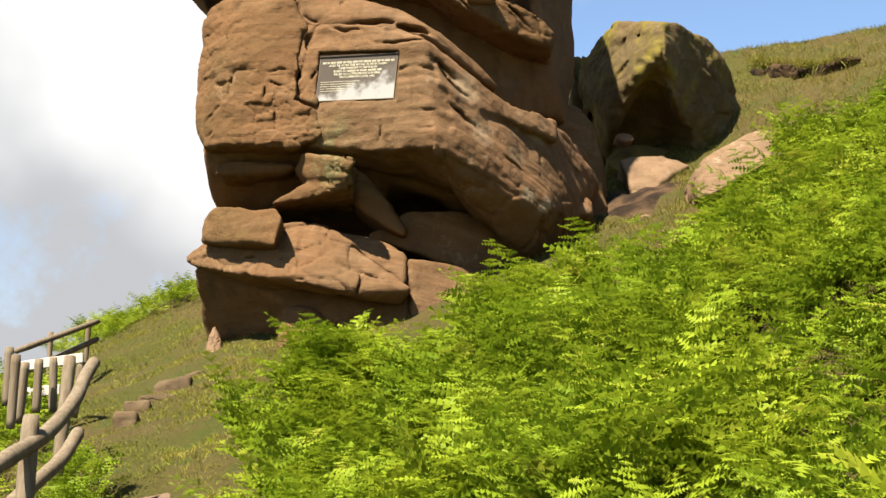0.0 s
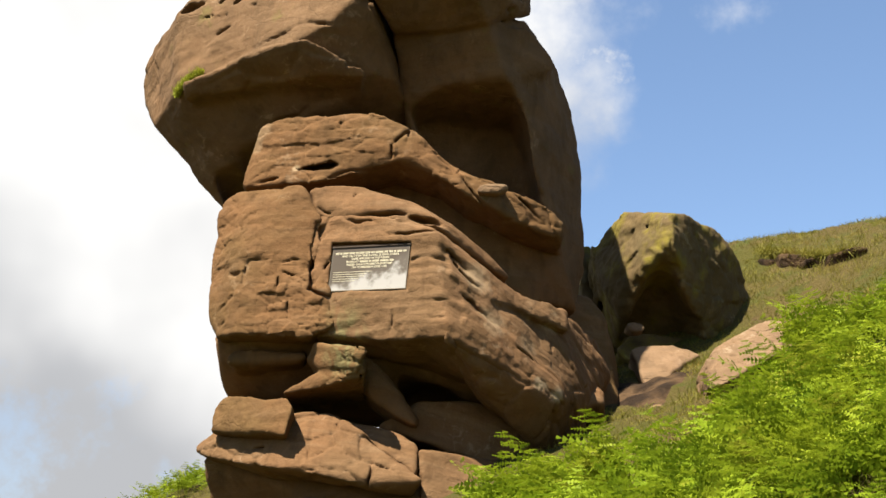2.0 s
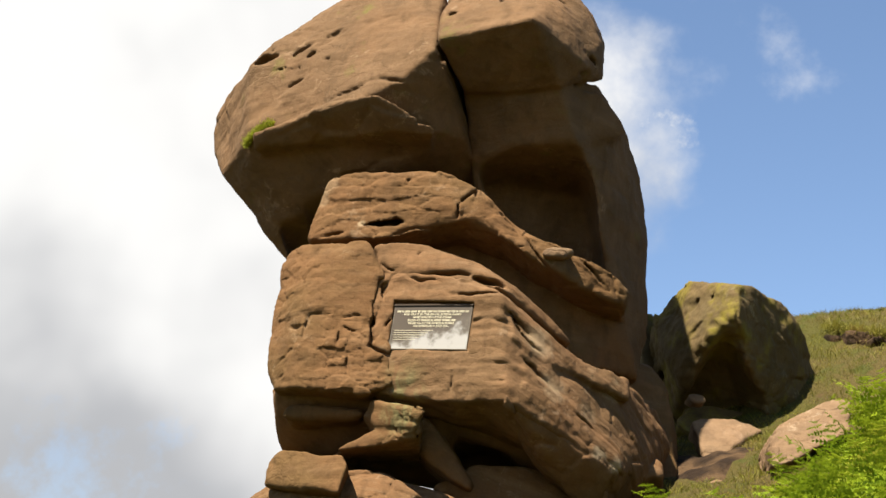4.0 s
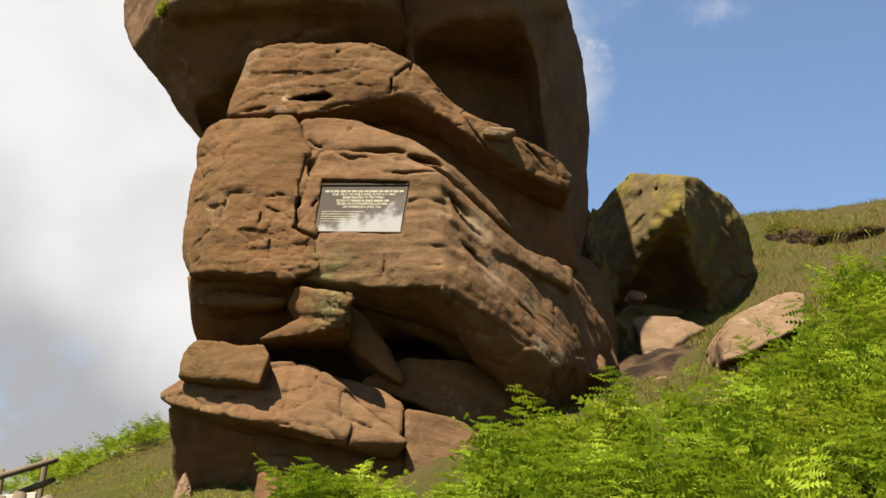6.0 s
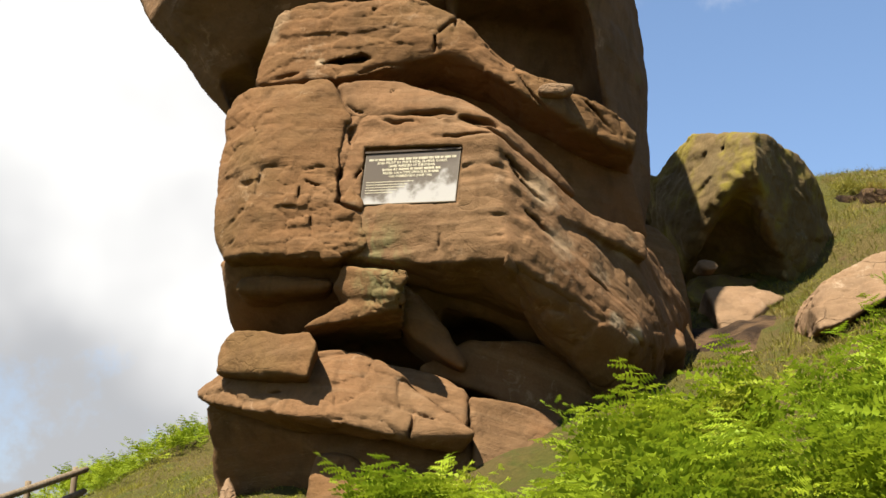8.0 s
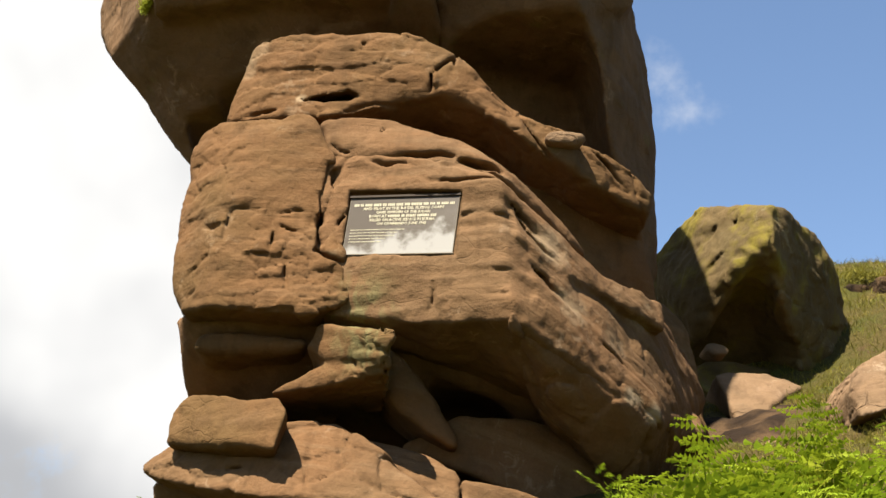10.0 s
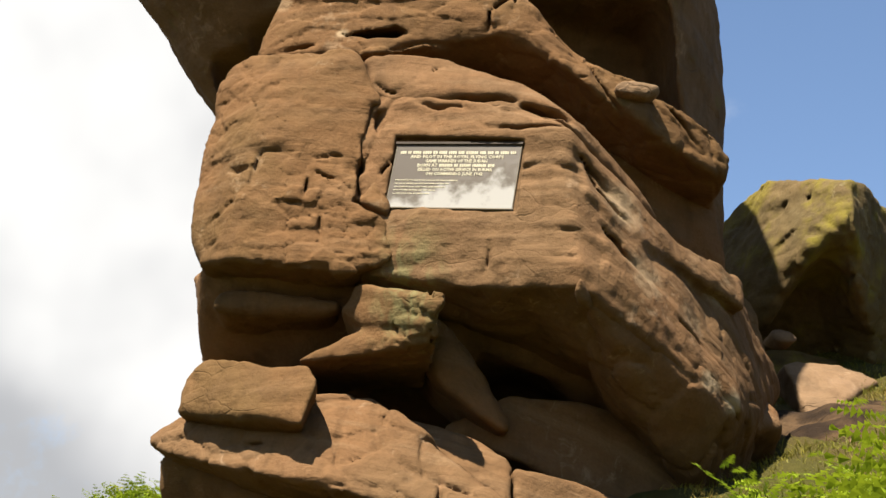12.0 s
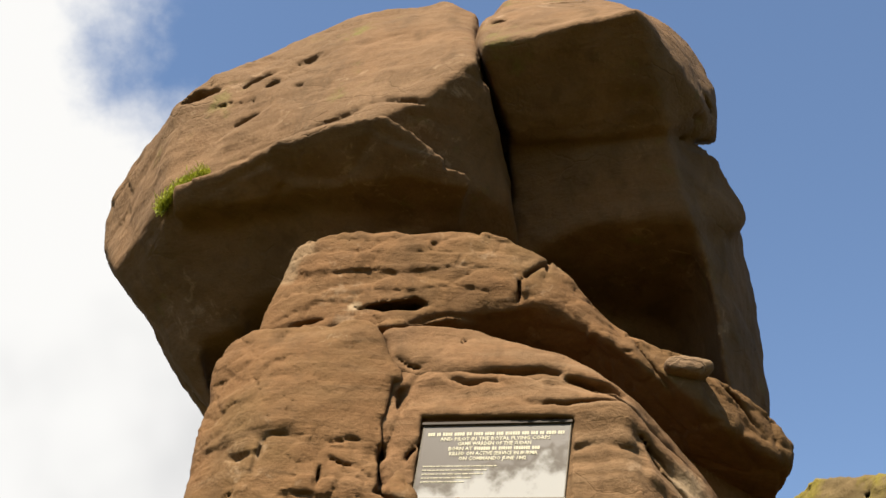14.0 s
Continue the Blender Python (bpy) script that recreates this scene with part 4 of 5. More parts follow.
ARCH = shaft([(2.87, 16.75, 7.82), (2.67, 16.95, 7.74), (2.55, 17.20, 7.54), (2.36, 17.65, 7.12), (2.28, 17.80, 6.80), (2.76, 17.80, 6.58), (3.58, 17.80, 6.59), (3.46, 17.60, 7.12), (3.22, 17.10, 7.52), (3.04, 16.85, 7.80)], 1.5, 0.92)
BOULDER_CRACKS = [((2.26, 18.20, 8.26), (2.37, 18.10, 8.25), 0.06), ((2.37, 18.10, 8.25), (2.52, 17.90, 8.39), 0.04), ((2.66, 17.70, 8.31), (2.71, 17.60, 8.34), 0.035), ((2.56, 17.50, 7.90), (2.66, 17.30, 7.86), 0.05), ((3.00, 17.20, 8.20), (3.32, 17.50, 7.77), 0.035), ((3.26, 17.50, 8.34), (3.48, 17.80, 8.07), 0.022), ((3.38, 17.60, 8.28), (3.89, 18.40, 7.83), 0.03), ((3.48, 17.80, 8.07), (3.70, 18.20, 7.60), 0.02)]
SHARD = back([(2.09, 19.10, 8.57), (2.25, 18.90, 8.33), (2.31, 18.90, 7.91), (2.20, 19.00, 7.95), (2.17, 19.10, 7.78), (2.15, 19.20, 8.14), (2.07, 19.30, 8.25)], 0.8)
boulder = rock_part("boulder", [BOULDER, SHARD], MOSSROCK, None, carve=BOULDER_CRACKS, hollow=[ARCH], seed=41, vox=0.030, bed=0.010, soft=0.05, lump=0.05, grain=0.018, broken=0.035, cell=(2.0, 2.0, 2.4))
tagged(boulder, "large perched gritstone boulder, yellow-green with moss, undercut and dark below", "boulder")
rock = rock_part("rock", [back([(3.00, 15.10, 5.88), (3.14, 15.10, 5.93), (3.37, 15.10, 6.08), (3.61, 15.15, 6.21), (3.76, 15.10, 6.17), (3.68, 14.80, 5.79), (3.03, 14.70, 5.37), (2.86, 14.80, 5.33), (2.86, 14.95, 5.59)], 0.9)], PALEROCK, None, seed=43, vox=0.022, lump=0.03, bed=0.012, soft=0.03, broken=0.02)
tagged(rock, "pale pinkish angular rock half hidden by bracken", "rock", "rocks on the slope")
rock = rock_part("rock", [back([(2.40, 17.60, 6.54), (2.58, 17.70, 6.63), (2.96, 17.80, 6.66), (3.29, 17.70, 6.50), (2.94, 17.40, 6.27), (2.66, 17.20, 5.97), (2.50, 17.20, 5.92), (2.45, 17.40, 6.25)], 0.8)], PALEROCK, None, seed=47, vox=0.022, lump=0.03, bed=0.01, soft=0.03)
tagged(rock, "pale buff rock in the grass below the boulder", "rock", "rocks on the slope")
rock = rock_part("rock", [back([(2.73, 17.00, 5.87), (2.90, 17.00, 5.94), (3.30, 17.00, 5.89), (3.21, 16.80, 5.62), (2.79, 16.80, 5.60)], 0.6)], PALEROCK, None, seed=48, vox=0.025, lump=0.02, bed=0.01)
tagged(rock, "flat pale stone lying in the grass", "rock", "rocks on the slope")
rock = rock_part("rock", [back([(2.19, 15.80, 5.28), (2.41, 15.80, 5.38), (2.71, 15.70, 5.24), (2.57, 15.60, 5.00), (2.24, 15.60, 5.05)], 0.5)], PALEROCK, None, seed=49, vox=0.025, lump=0.02, bed=0.01)
tagged(rock, "small buff stone half buried in grass", "rock", "rocks on the slope")
rock = rock_part("rock", [back([(2.37, 18.00, 6.99), (2.42, 18.00, 7.06), (2.60, 18.00, 7.03), (2.61, 17.90, 6.92), (2.47, 17.90, 6.89)], 0.3)], PALEROCK, None, seed=50, vox=0.02, lump=0.01, bed=0.005)
tagged(rock, "small light stone wedged under the boulder", "rock", "rocks on the slope")
rock = rock_part("rock", [back([(2.47, 18.60, 7.12), (2.86, 18.50, 7.00), (3.43, 18.60, 6.94), (3.82, 18.80, 6.82), (3.43, 18.40, 6.63), (2.50, 18.20, 6.55), (2.26, 18.30, 6.72)], 1.2)], MOSSROCK, None, seed=51, vox=0.035)
tagged(rock, "dark shaded rock that the big boulder rests on", "rock", "rocks on the slope")
rock = rock_part("rock", [back([(-1.72, 14.70, 4.08), (-1.62, 14.75, 4.13), (-1.43, 14.70, 4.08), (-1.29, 14.60, 3.92), (-1.27, 14.40, 3.40), (-1.80, 14.60, 3.40), (-1.79, 14.70, 3.80)], 0.9)], ROCK, None, seed=52, vox=0.025, lump=0.03)
tagged(rock, "low grey rock leaning at the tower's foot", "rock", "rocks on the slope")
rock = rock_part("rock", [back([(1.98, 19.90, 8.86), (2.14, 19.90, 8.92), (2.30, 19.90, 8.13), (2.69, 20.00, 7.80), (2.61, 19.60, 6.80), (1.84, 19.40, 6.75)], 1.5)], MOSSROCK, None, seed=55, vox=0.035)
tagged(rock, "mossy shaded rock wedged between tower and boulder", "rock", "rocks on the slope")
rock = rock_part("rock", [back([(-2.65, 15.40, 3.89), (-2.62, 15.50, 3.97), (-2.48, 15.20, 3.61), (-2.40, 14.90, 3.44), (-2.40, 14.80, 3.15), (-2.68, 14.80, 3.20), (-2.67, 15.20, 3.64)], 0.6)], PALEROCK, None, seed=53, vox=0.022, lump=0.04, broken=0.03)
tagged(rock, "narrow upright rock beside the steps", "rock", "rocks on the slope")
rock = rock_part("rock", [back([(5.48, 21.80, 9.10), (5.73, 21.90, 9.20), (6.02, 21.90, 9.22), (6.11, 21.80, 9.10), (5.99, 21.60, 8.91), (5.49, 21.60, 8.90)], 0.6)], PALEROCK, None, seed=54, vox=0.03, lump=0.03)
tagged(rock, "pale flat rock on the grassy hillside", "rock", "rocks on the slope")


# peat of the banks; its dark colour also paints shade onto the hollow's earth
PEAT_AND_SHADE = Mat("dark_peat_and_shade", 0.95)
PEAT_AND_SHADE.color(PEAT_AND_SHADE.mix(PEAT_AND_SHADE.step(PEAT_AND_SHADE.noise(3.0, 6), 0.35, 0.65), (0.016, 0.010, 0.006), (0.060, 0.036, 0.018))).bump(PEAT_AND_SHADE.noise(9.0, 6), 0.9, 0.08)
scarp = [(4.94, 20.23, 8.70), (5.17, 19.75, 8.48), (5.38, 19.30, 8.29), (5.64, 19.01, 8.22), (5.91, 18.81, 8.24)]
for n in range(4):
    (x0, y0, z0), (x1, y1, z1) = scarp[n], scarp[n + 1]
    h = 0.11 + 0.05 * (n % 2)
    x0, x1 = x0 - 0.12, x1 + 0.12
    hull = [(x0, y0 - 0.05, z0 + h), (x1, y1 - 0.05, z1 + h), (x0, y0 + 0.1, z0 - h), (x1, y1 + 0.1, z1 - h), (x0, y0 + 0.9, z0 + h + 0.2), (x1, y1 + 0.9, z1 + h + 0.2), (x0, y0 + 0.9, z0 - 0.3), (x1, y1 + 0.9, z1 - 0.3)]
    bank_piece = rock_part("earth_bank", [hull], PEAT_AND_SHADE.m, None, vox=0.035, lump=0.07, bed=0.02, grain=0.02, seed=80 + n)
    tagged(bank_piece, "eroded dark peat bank under the turf edge", "earth bank", "peat banks on the hillside")

# ---- plaque ----
def box(bm, lo, hi):
    r = bmesh.ops.create_cube(bm, size=1.0)
    for v in r["verts"]:
        v.co = [lo[k] + (v.co[k] + 0.5) * (hi[k] - lo[k]) for k in range(3)]


def plaque_materials():
    m = Mat("weathered_plate", 0.35)
    m.b.inputs["Specular IOR Level"].default_value = 0.2
    m.b.inputs["Metallic"].default_value = 0.0
    sep = m.t.nodes.new("ShaderNodeSeparateXYZ")
    m.t.links.new(m.co, sep.inputs[0])
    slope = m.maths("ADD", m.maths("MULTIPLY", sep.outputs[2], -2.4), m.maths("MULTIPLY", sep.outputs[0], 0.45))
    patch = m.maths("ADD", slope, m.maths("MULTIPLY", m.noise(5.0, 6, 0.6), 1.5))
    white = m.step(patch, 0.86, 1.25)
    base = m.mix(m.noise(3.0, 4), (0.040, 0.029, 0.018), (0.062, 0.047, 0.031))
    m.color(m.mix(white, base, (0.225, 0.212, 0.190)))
    m.put(m.step(patch, 0.7, 1.05, 0.35, 0.8), m.b.inputs["Roughness"])
    m.bump(m.noise(60.0, 3), 0.08, 0.003)
    t = Mat("raised_letter", 0.5)
    t.color(t.mix(t.noise(20.0, 3), (0.30, 0.265, 0.17), (0.37, 0.335, 0.24)))
    d = Mat("dark_frame", 0.5)
    d.color(d.mix(d.noise(8.0, 4), (0.024, 0.017, 0.011), (0.043, 0.030, 0.020)))
    e = Mat("tarnished_edge", 0.5)
    e.color(e.mix(e.noise(6.0, 4), (0.10, 0.08, 0.055), (0.17, 0.145, 0.11)))
    return m.m, t.m, d.m, e.m


def build_plaque():
    plate_m, text_m, frame_m, edge_m = plaque_materials()
    left_top, right_top = Vector((-1.36, 14.40, 6.84)), Vector((-0.50, 14.105, 6.755))
    left_low = Vector((-1.39, 14.37, 6.335))
    ex = (right_top - left_top).normalized()
    ez = (left_top - left_low)
    ez = (ez - ez.dot(ex) * ex * 0.0).normalized()
    ey = ez.cross(ex).normalized()
    wide, tall = (right_top - left_top).length, (left_top - left_low).length
    mid = (right_top + left_low) / 2
    basis = Matrix((ex, ey, ez)).transposed().to_4x4()
    ob = tagged(new("plaque"), "weathered metal memorial plaque with pale stains and raised lettering", "plaque")
    ob.matrix_world = Matrix.Translation(mid + ey * 0.0) @ basis
    w, h = wide / 2, tall / 2
    bm = bmesh.new()
    box(bm, (-w, -0.008, -h), (w, 0.045, h))
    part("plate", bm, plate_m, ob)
    for lo, hi in (((-w - 0.015, -0.022, h), (w + 0.015, 0.045, h + 0.022)), ((-w - 0.012, -0.012, -h - 0.012), (w + 0.012, 0.045, -h)),
                   ((-w - 0.007, -0.011, -h), (-w, 0.045, h)), ((w, -0.011, -h), (w + 0.007, 0.045, h))):
        bm = bmesh.new()
        box(bm, lo, hi)
        bmesh.ops.bevel(bm, geom=bm.edges[:], offset=0.003, segments=1, affect="EDGES")
        part("frame", bm, frame_m if hi[2] > h + 0.01 else edge_m, ob)
    rng = random.Random(4)

    def bars(bm, x, end, z, size):
        while x < end - 0.012:
            for _ in range(rng.randint(2, 7)):
                n = rng.uniform(0.30, 0.55) * size
                box(bm, (x, -0.0105, z - size / 2), (x + n, -0.004, z + size / 2 - 0.003))
                x += n + 0.16 * size
                if x > end - 0.008:
                    break
            x += 0.4 * size

    def words(bm, text, x, z, size):
        """Raised letters from x on; gives back where they end."""
        curve = bpy.data.curves.new("words", "FONT")
        curve.body, curve.size, curve.extrude, curve.resolution_u = text, size * 1.36, 0.003, 1
        curve.offset = 0.0008
        ghost = bpy.data.objects.new("words", curve)
        me = bpy.data.meshes.new_from_object(ghost)
        me.transform(Matrix.Translation((x, -0.008, z - size / 2)) @ Matrix.Rotation(math.pi / 2, 4, "X"))
        bm.from_mesh(me)
        end = max(v.co.x for v in me.vertices)
        bpy.data.objects.remove(ghost)
        bpy.data.curves.remove(curve)
        bpy.data.meshes.remove(me)
        return end

    # names and places are plain bars; the rest is spelt out
    rows = [(0.93, ""), (0.75, "AND PILOT IN THE ROYAL FLYING CORPS "), (0.50, "GAME WARDEN OF THE SUDAN"), (0.62, "BORN AT "), (0.60, "KILLED ON ACTIVE SERVICE IN BURMA"), (0.46, "ON COMMANDO JUNE 1942")]
    z, size = h - 0.062, 0.026
    for span, text in rows:
        bm = bmesh.new()
        x = -span * w
        if text:
            x = words(bm, text, x, z, size) + 0.012
        if not text or text.endswith(" "):
            bars(bm, x, span * w, z, size)
        k = 2 * span * w / max(max(v.co.x for v in bm.verts) + span * w, 0.01)
        for v in bm.verts:
            v.co.x = -span * w + (v.co.x + span * w) * k
        part("lettering", bm, text_m, ob, "line of raised pale lettering")
        z -= size + 0.009
    z -= 0.018
    for span in (0.68, 0.60, 0.56, 0.46, 0.40):
        bm = bmesh.new()
        bars(bm, -w * 0.93, -w * 0.93 + span * w * 1.5, z, 0.011)
        part("lettering", bm, text_m, ob, "line of small pale lettering")
        z -= 0.027


build_plaque()


# ---- fence and handrail ----
def tube(points, radius, sides=9, seed=1, taper=1.0):
    """A round pole, slightly uneven, along a line of points."""
    rng = random.Random(seed)
    pts = [Vector(p) for p in points]
    fine = []
    for n in range(len(pts) - 1):
        a, b = pts[max(n - 1, 0)], pts[n]
        c, d = pts[n + 1], pts[min(n + 2, len(pts) - 1)]
        for k in range(6):
            t = k / 6
            fine.append(0.5 * (2 * b + (c - a) * t + (2 * a - 5 * b + 4 * c - d) * t * t + (3 * b - a - 3 * c + d) * t ** 3))
    fine.append(pts[-1])
    bm = bmesh.new()
    rings = []
    for n, p in enumerate(fine):
        way = (fine[min(n + 1, len(fine) - 1)] - fine[max(n - 1, 0)]).normalized()
        side = way.cross(Vector((0.3, 0.2, 1.0)) if abs(way.z) < 0.8 else Vector((1, 0.2, 0))).normalized()
        up = side.cross(way)
        r = radius * (1 + (taper - 1) * n / (len(fine) - 1)) * rng.uniform(0.95, 1.05)
        if n in (0, len(fine) - 1):
            r *= 0.88
        rings.append([bm.verts.new(p + (side * math.cos(q) + up * math.sin(q)) * r * rng.uniform(0.95, 1.05))
                      for q in (2 * math.pi * k / sides for k in range(sides))])
    for a, b in zip(rings, rings[1:]):
        for k in range(sides):
            bm.faces.new((a[k], a[(k + 1) % sides], b[(k + 1) % sides], b[k]))
    bm.faces.new(rings[0][::-1])
    bm.faces.new(rings[-1])
    bmesh.ops.recalc_face_normals(bm, faces=bm.faces)
    return bm


def plank(a, b, tall, thick):
    """A sawn board between two points."""
    a, b = Vector(a), Vector(b)
    x = (b - a).normalized()
    y = Vector((0, 0, 1)).cross(x).normalized()
    z = x.cross(y)
    bm = bmesh.new()
    box(bm, (0, -thick / 2, -tall / 2), ((b - a).length, thick / 2, tall / 2))
    bmesh.ops.bevel(bm, geom=bm.edges[:], offset=0.006, segments=1, affect="EDGES")
    bm.transform(Matrix.Translation(a) @ Matrix((x, y, z)).transposed().to_4x4())
    return bm


def build_fences():
    near = tagged(new("handrail"), "curved handrail of weathered round poles beside the path", "fence")
    part("rail", tube([(-2.38, 6.90, 1.84), (-2.35, 7.30, 1.99), (-2.29, 7.90, 2.19), (-2.33, 8.60, 2.44), (-2.42, 9.20, 2.67), (-2.44, 9.50, 2.81)], 0.05, seed=2, taper=0.92), POLE, near, smooth=True)
    part("rail", tube([(-2.37, 7.60, 1.79), (-2.37, 8.10, 1.94), (-2.38, 8.60, 2.09), (-2.47, 9.30, 2.31)], 0.045, seed=3), POLE, near, smooth=True)
    for top, low, r, k in ([(-2.33, 7.75, 2.28), (-2.30, 7.60, 1.58)] + [0.052, 4], [(-2.68, 9.75, 2.88), (-2.67, 9.55, 2.00)] + [0.045, 5]):
        part("post", tube([top, low], r, seed=k), POLE, near, smooth=True)
    mid = tagged(new("fence"), "low fence of split posts with pale sawn boards", "fence")
    spots = [(-3.84, 12.00, 3.26), (-3.84, 12.00, 2.74), (-3.65, 11.60, 3.14), (-3.66, 11.60, 2.51), (-3.63, 11.80, 3.10), (-3.66, 11.80, 2.57), (-3.63, 12.20, 3.18), (-3.63, 12.20, 2.70), (-3.56, 12.40, 3.22), (-3.54, 12.40, 2.72), (-3.35, 12.60, 3.21), (-3.40, 12.60, 2.69)]
    for n in range(0, len(spots), 2):
        part("post", tube(spots[n:n + 2], 0.04, seed=20 + n), POLE, mid, smooth=True)
    ends = [(-4.09, 12.90, 3.19), (-3.33, 12.56, 3.24), (-4.11, 12.85, 2.94), (-3.54, 12.60, 2.95)]
    for n in (0, 2):
        part("board", plank(ends[n], ends[n + 1], 0.095, 0.03), SAWN, mid, "pale sawn board")
    far = tagged(new("fence"), "brown pole railing with two rails on the slope", "fence")
    ends = [(-4.19, 16.40, 4.19), (-4.73, 15.00, 3.63), (-4.19, 16.40, 3.97), (-4.76, 15.00, 3.34)]
    part("rail", tube(ends[:2], 0.035, seed=31), POLE, far, smooth=True)
    part("rail", tube(ends[2:], 0.035, seed=32), POLE, far, smooth=True)
    spots = [(-4.29, 16.35, 4.20), (-4.31, 16.35, 3.55), (-4.57, 15.75, 3.96), (-4.57, 15.75, 3.29)]
    for n in (0, 2):
        part("post", tube(spots[n:n + 2], 0.032, seed=33 + n), POLE, far, smooth=True)


build_fences()

# ---- path and steps ----
EARTH = Mat("trodden_earth", 0.95)
EARTH.color(EARTH.mix(EARTH.step(EARTH.noise(2.0, 6), 0.35, 0.65), (0.095, 0.058, 0.036), (0.150, 0.098, 0.066))).bump(EARTH.noise(18.0, 5), 0.7, 0.03)


def build_path():
    ys = np.arange(-4, 10.4, 0.12)
    us = np.linspace(-1, 1, 13)
    mid = path_mid(ys)
    x = mid[:, None] + us[None] * (0.33 + 0.06 * np.sin(ys * 1.7) + 0.05 * np.sin(ys * 4.3))[:, None]
    y = np.repeat(ys[:, None], 13, 1)
    z = ground_z(x.ravel(), y.ravel()) + ground_rough(x.ravel(), y.ravel()) + np.tile(0.028 - 0.14 * np.abs(us) ** 3, len(ys)) - np.repeat(np.clip((ys - 10.0) * 0.3, 0, 0.12), 13)
    i = np.arange(len(ys) * 13).reshape(len(ys), 13)
    f = np.stack([i[:-1, :-1], i[:-1, 1:], i[1:, 1:], i[1:, :-1]], -1).reshape(-1, 4)
    ob = mesh_object("path", np.stack([x.ravel(), y.ravel(), z], 1), f, EARTH.m)
    tagged(ob, "narrow trodden earth footpath climbing to the rock", "path", kind="structure")


build_path()


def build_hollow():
    """Bare earth in the hollow between the tower and the boulder, its dark colour painting in shade."""
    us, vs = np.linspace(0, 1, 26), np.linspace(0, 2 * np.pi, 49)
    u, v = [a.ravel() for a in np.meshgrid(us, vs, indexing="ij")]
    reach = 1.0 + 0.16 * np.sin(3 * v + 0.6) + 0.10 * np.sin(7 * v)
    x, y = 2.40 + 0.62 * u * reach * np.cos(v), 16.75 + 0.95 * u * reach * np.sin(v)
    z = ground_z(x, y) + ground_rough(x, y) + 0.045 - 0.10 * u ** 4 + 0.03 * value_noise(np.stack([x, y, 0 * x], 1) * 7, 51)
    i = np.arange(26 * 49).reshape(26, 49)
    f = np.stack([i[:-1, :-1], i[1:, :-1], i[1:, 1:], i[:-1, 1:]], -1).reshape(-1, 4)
    ob = mesh_object("earth", np.stack([x, y, z], 1), f, PEAT_AND_SHADE.m)
    tagged(ob, "bare earth in the hollow below the boulder, its dark colour painting in the tower shadow", "earth", kind="structure")


build_hollow()
STEPS = [(-2.75, 14.70, 3.39), (-2.68, 14.20, 3.25), (-2.75, 13.70, 3.10), (-2.62, 13.00, 2.90), (-2.84, 12.70, 2.82), (-2.84, 12.30, 2.69), (-2.44, 12.20, 2.64), (-3.65, 16.49, 3.69)]
WIDTH = (0.14, 0.20, 0.20, 0.30, 0.14, 0.12, 0.16, 0.10)
for n, (x, y, z) in enumerate(STEPS):
    w, top = WIDTH[n] * 0.85, z + 0.02
    hull = [(x - w, y - 0.04, top), (x + w, y - 0.06, top + 0.015), (x - w + 0.03, y - 0.07, z - 0.25), (x + w - 0.03, y - 0.08, z - 0.25),
            (x - w + 0.06, y + 0.32, top + 0.02), (x + w - 0.05, y + 0.30, top + 0.02), (x - w, y + 0.3, z - 0.2), (x + w, y + 0.3, z - 0.2)]
    stone = rock_part("stone_step", [hull], STEPSTONE, None, vox=0.025, lump=0.07, bed=0.015, soft=0.03, broken=0.03, cell=(4, 4, 5), seed=60 + n)
    tagged(stone, "worn flat stone step set in the turf", "step", "stone steps beside the tower")


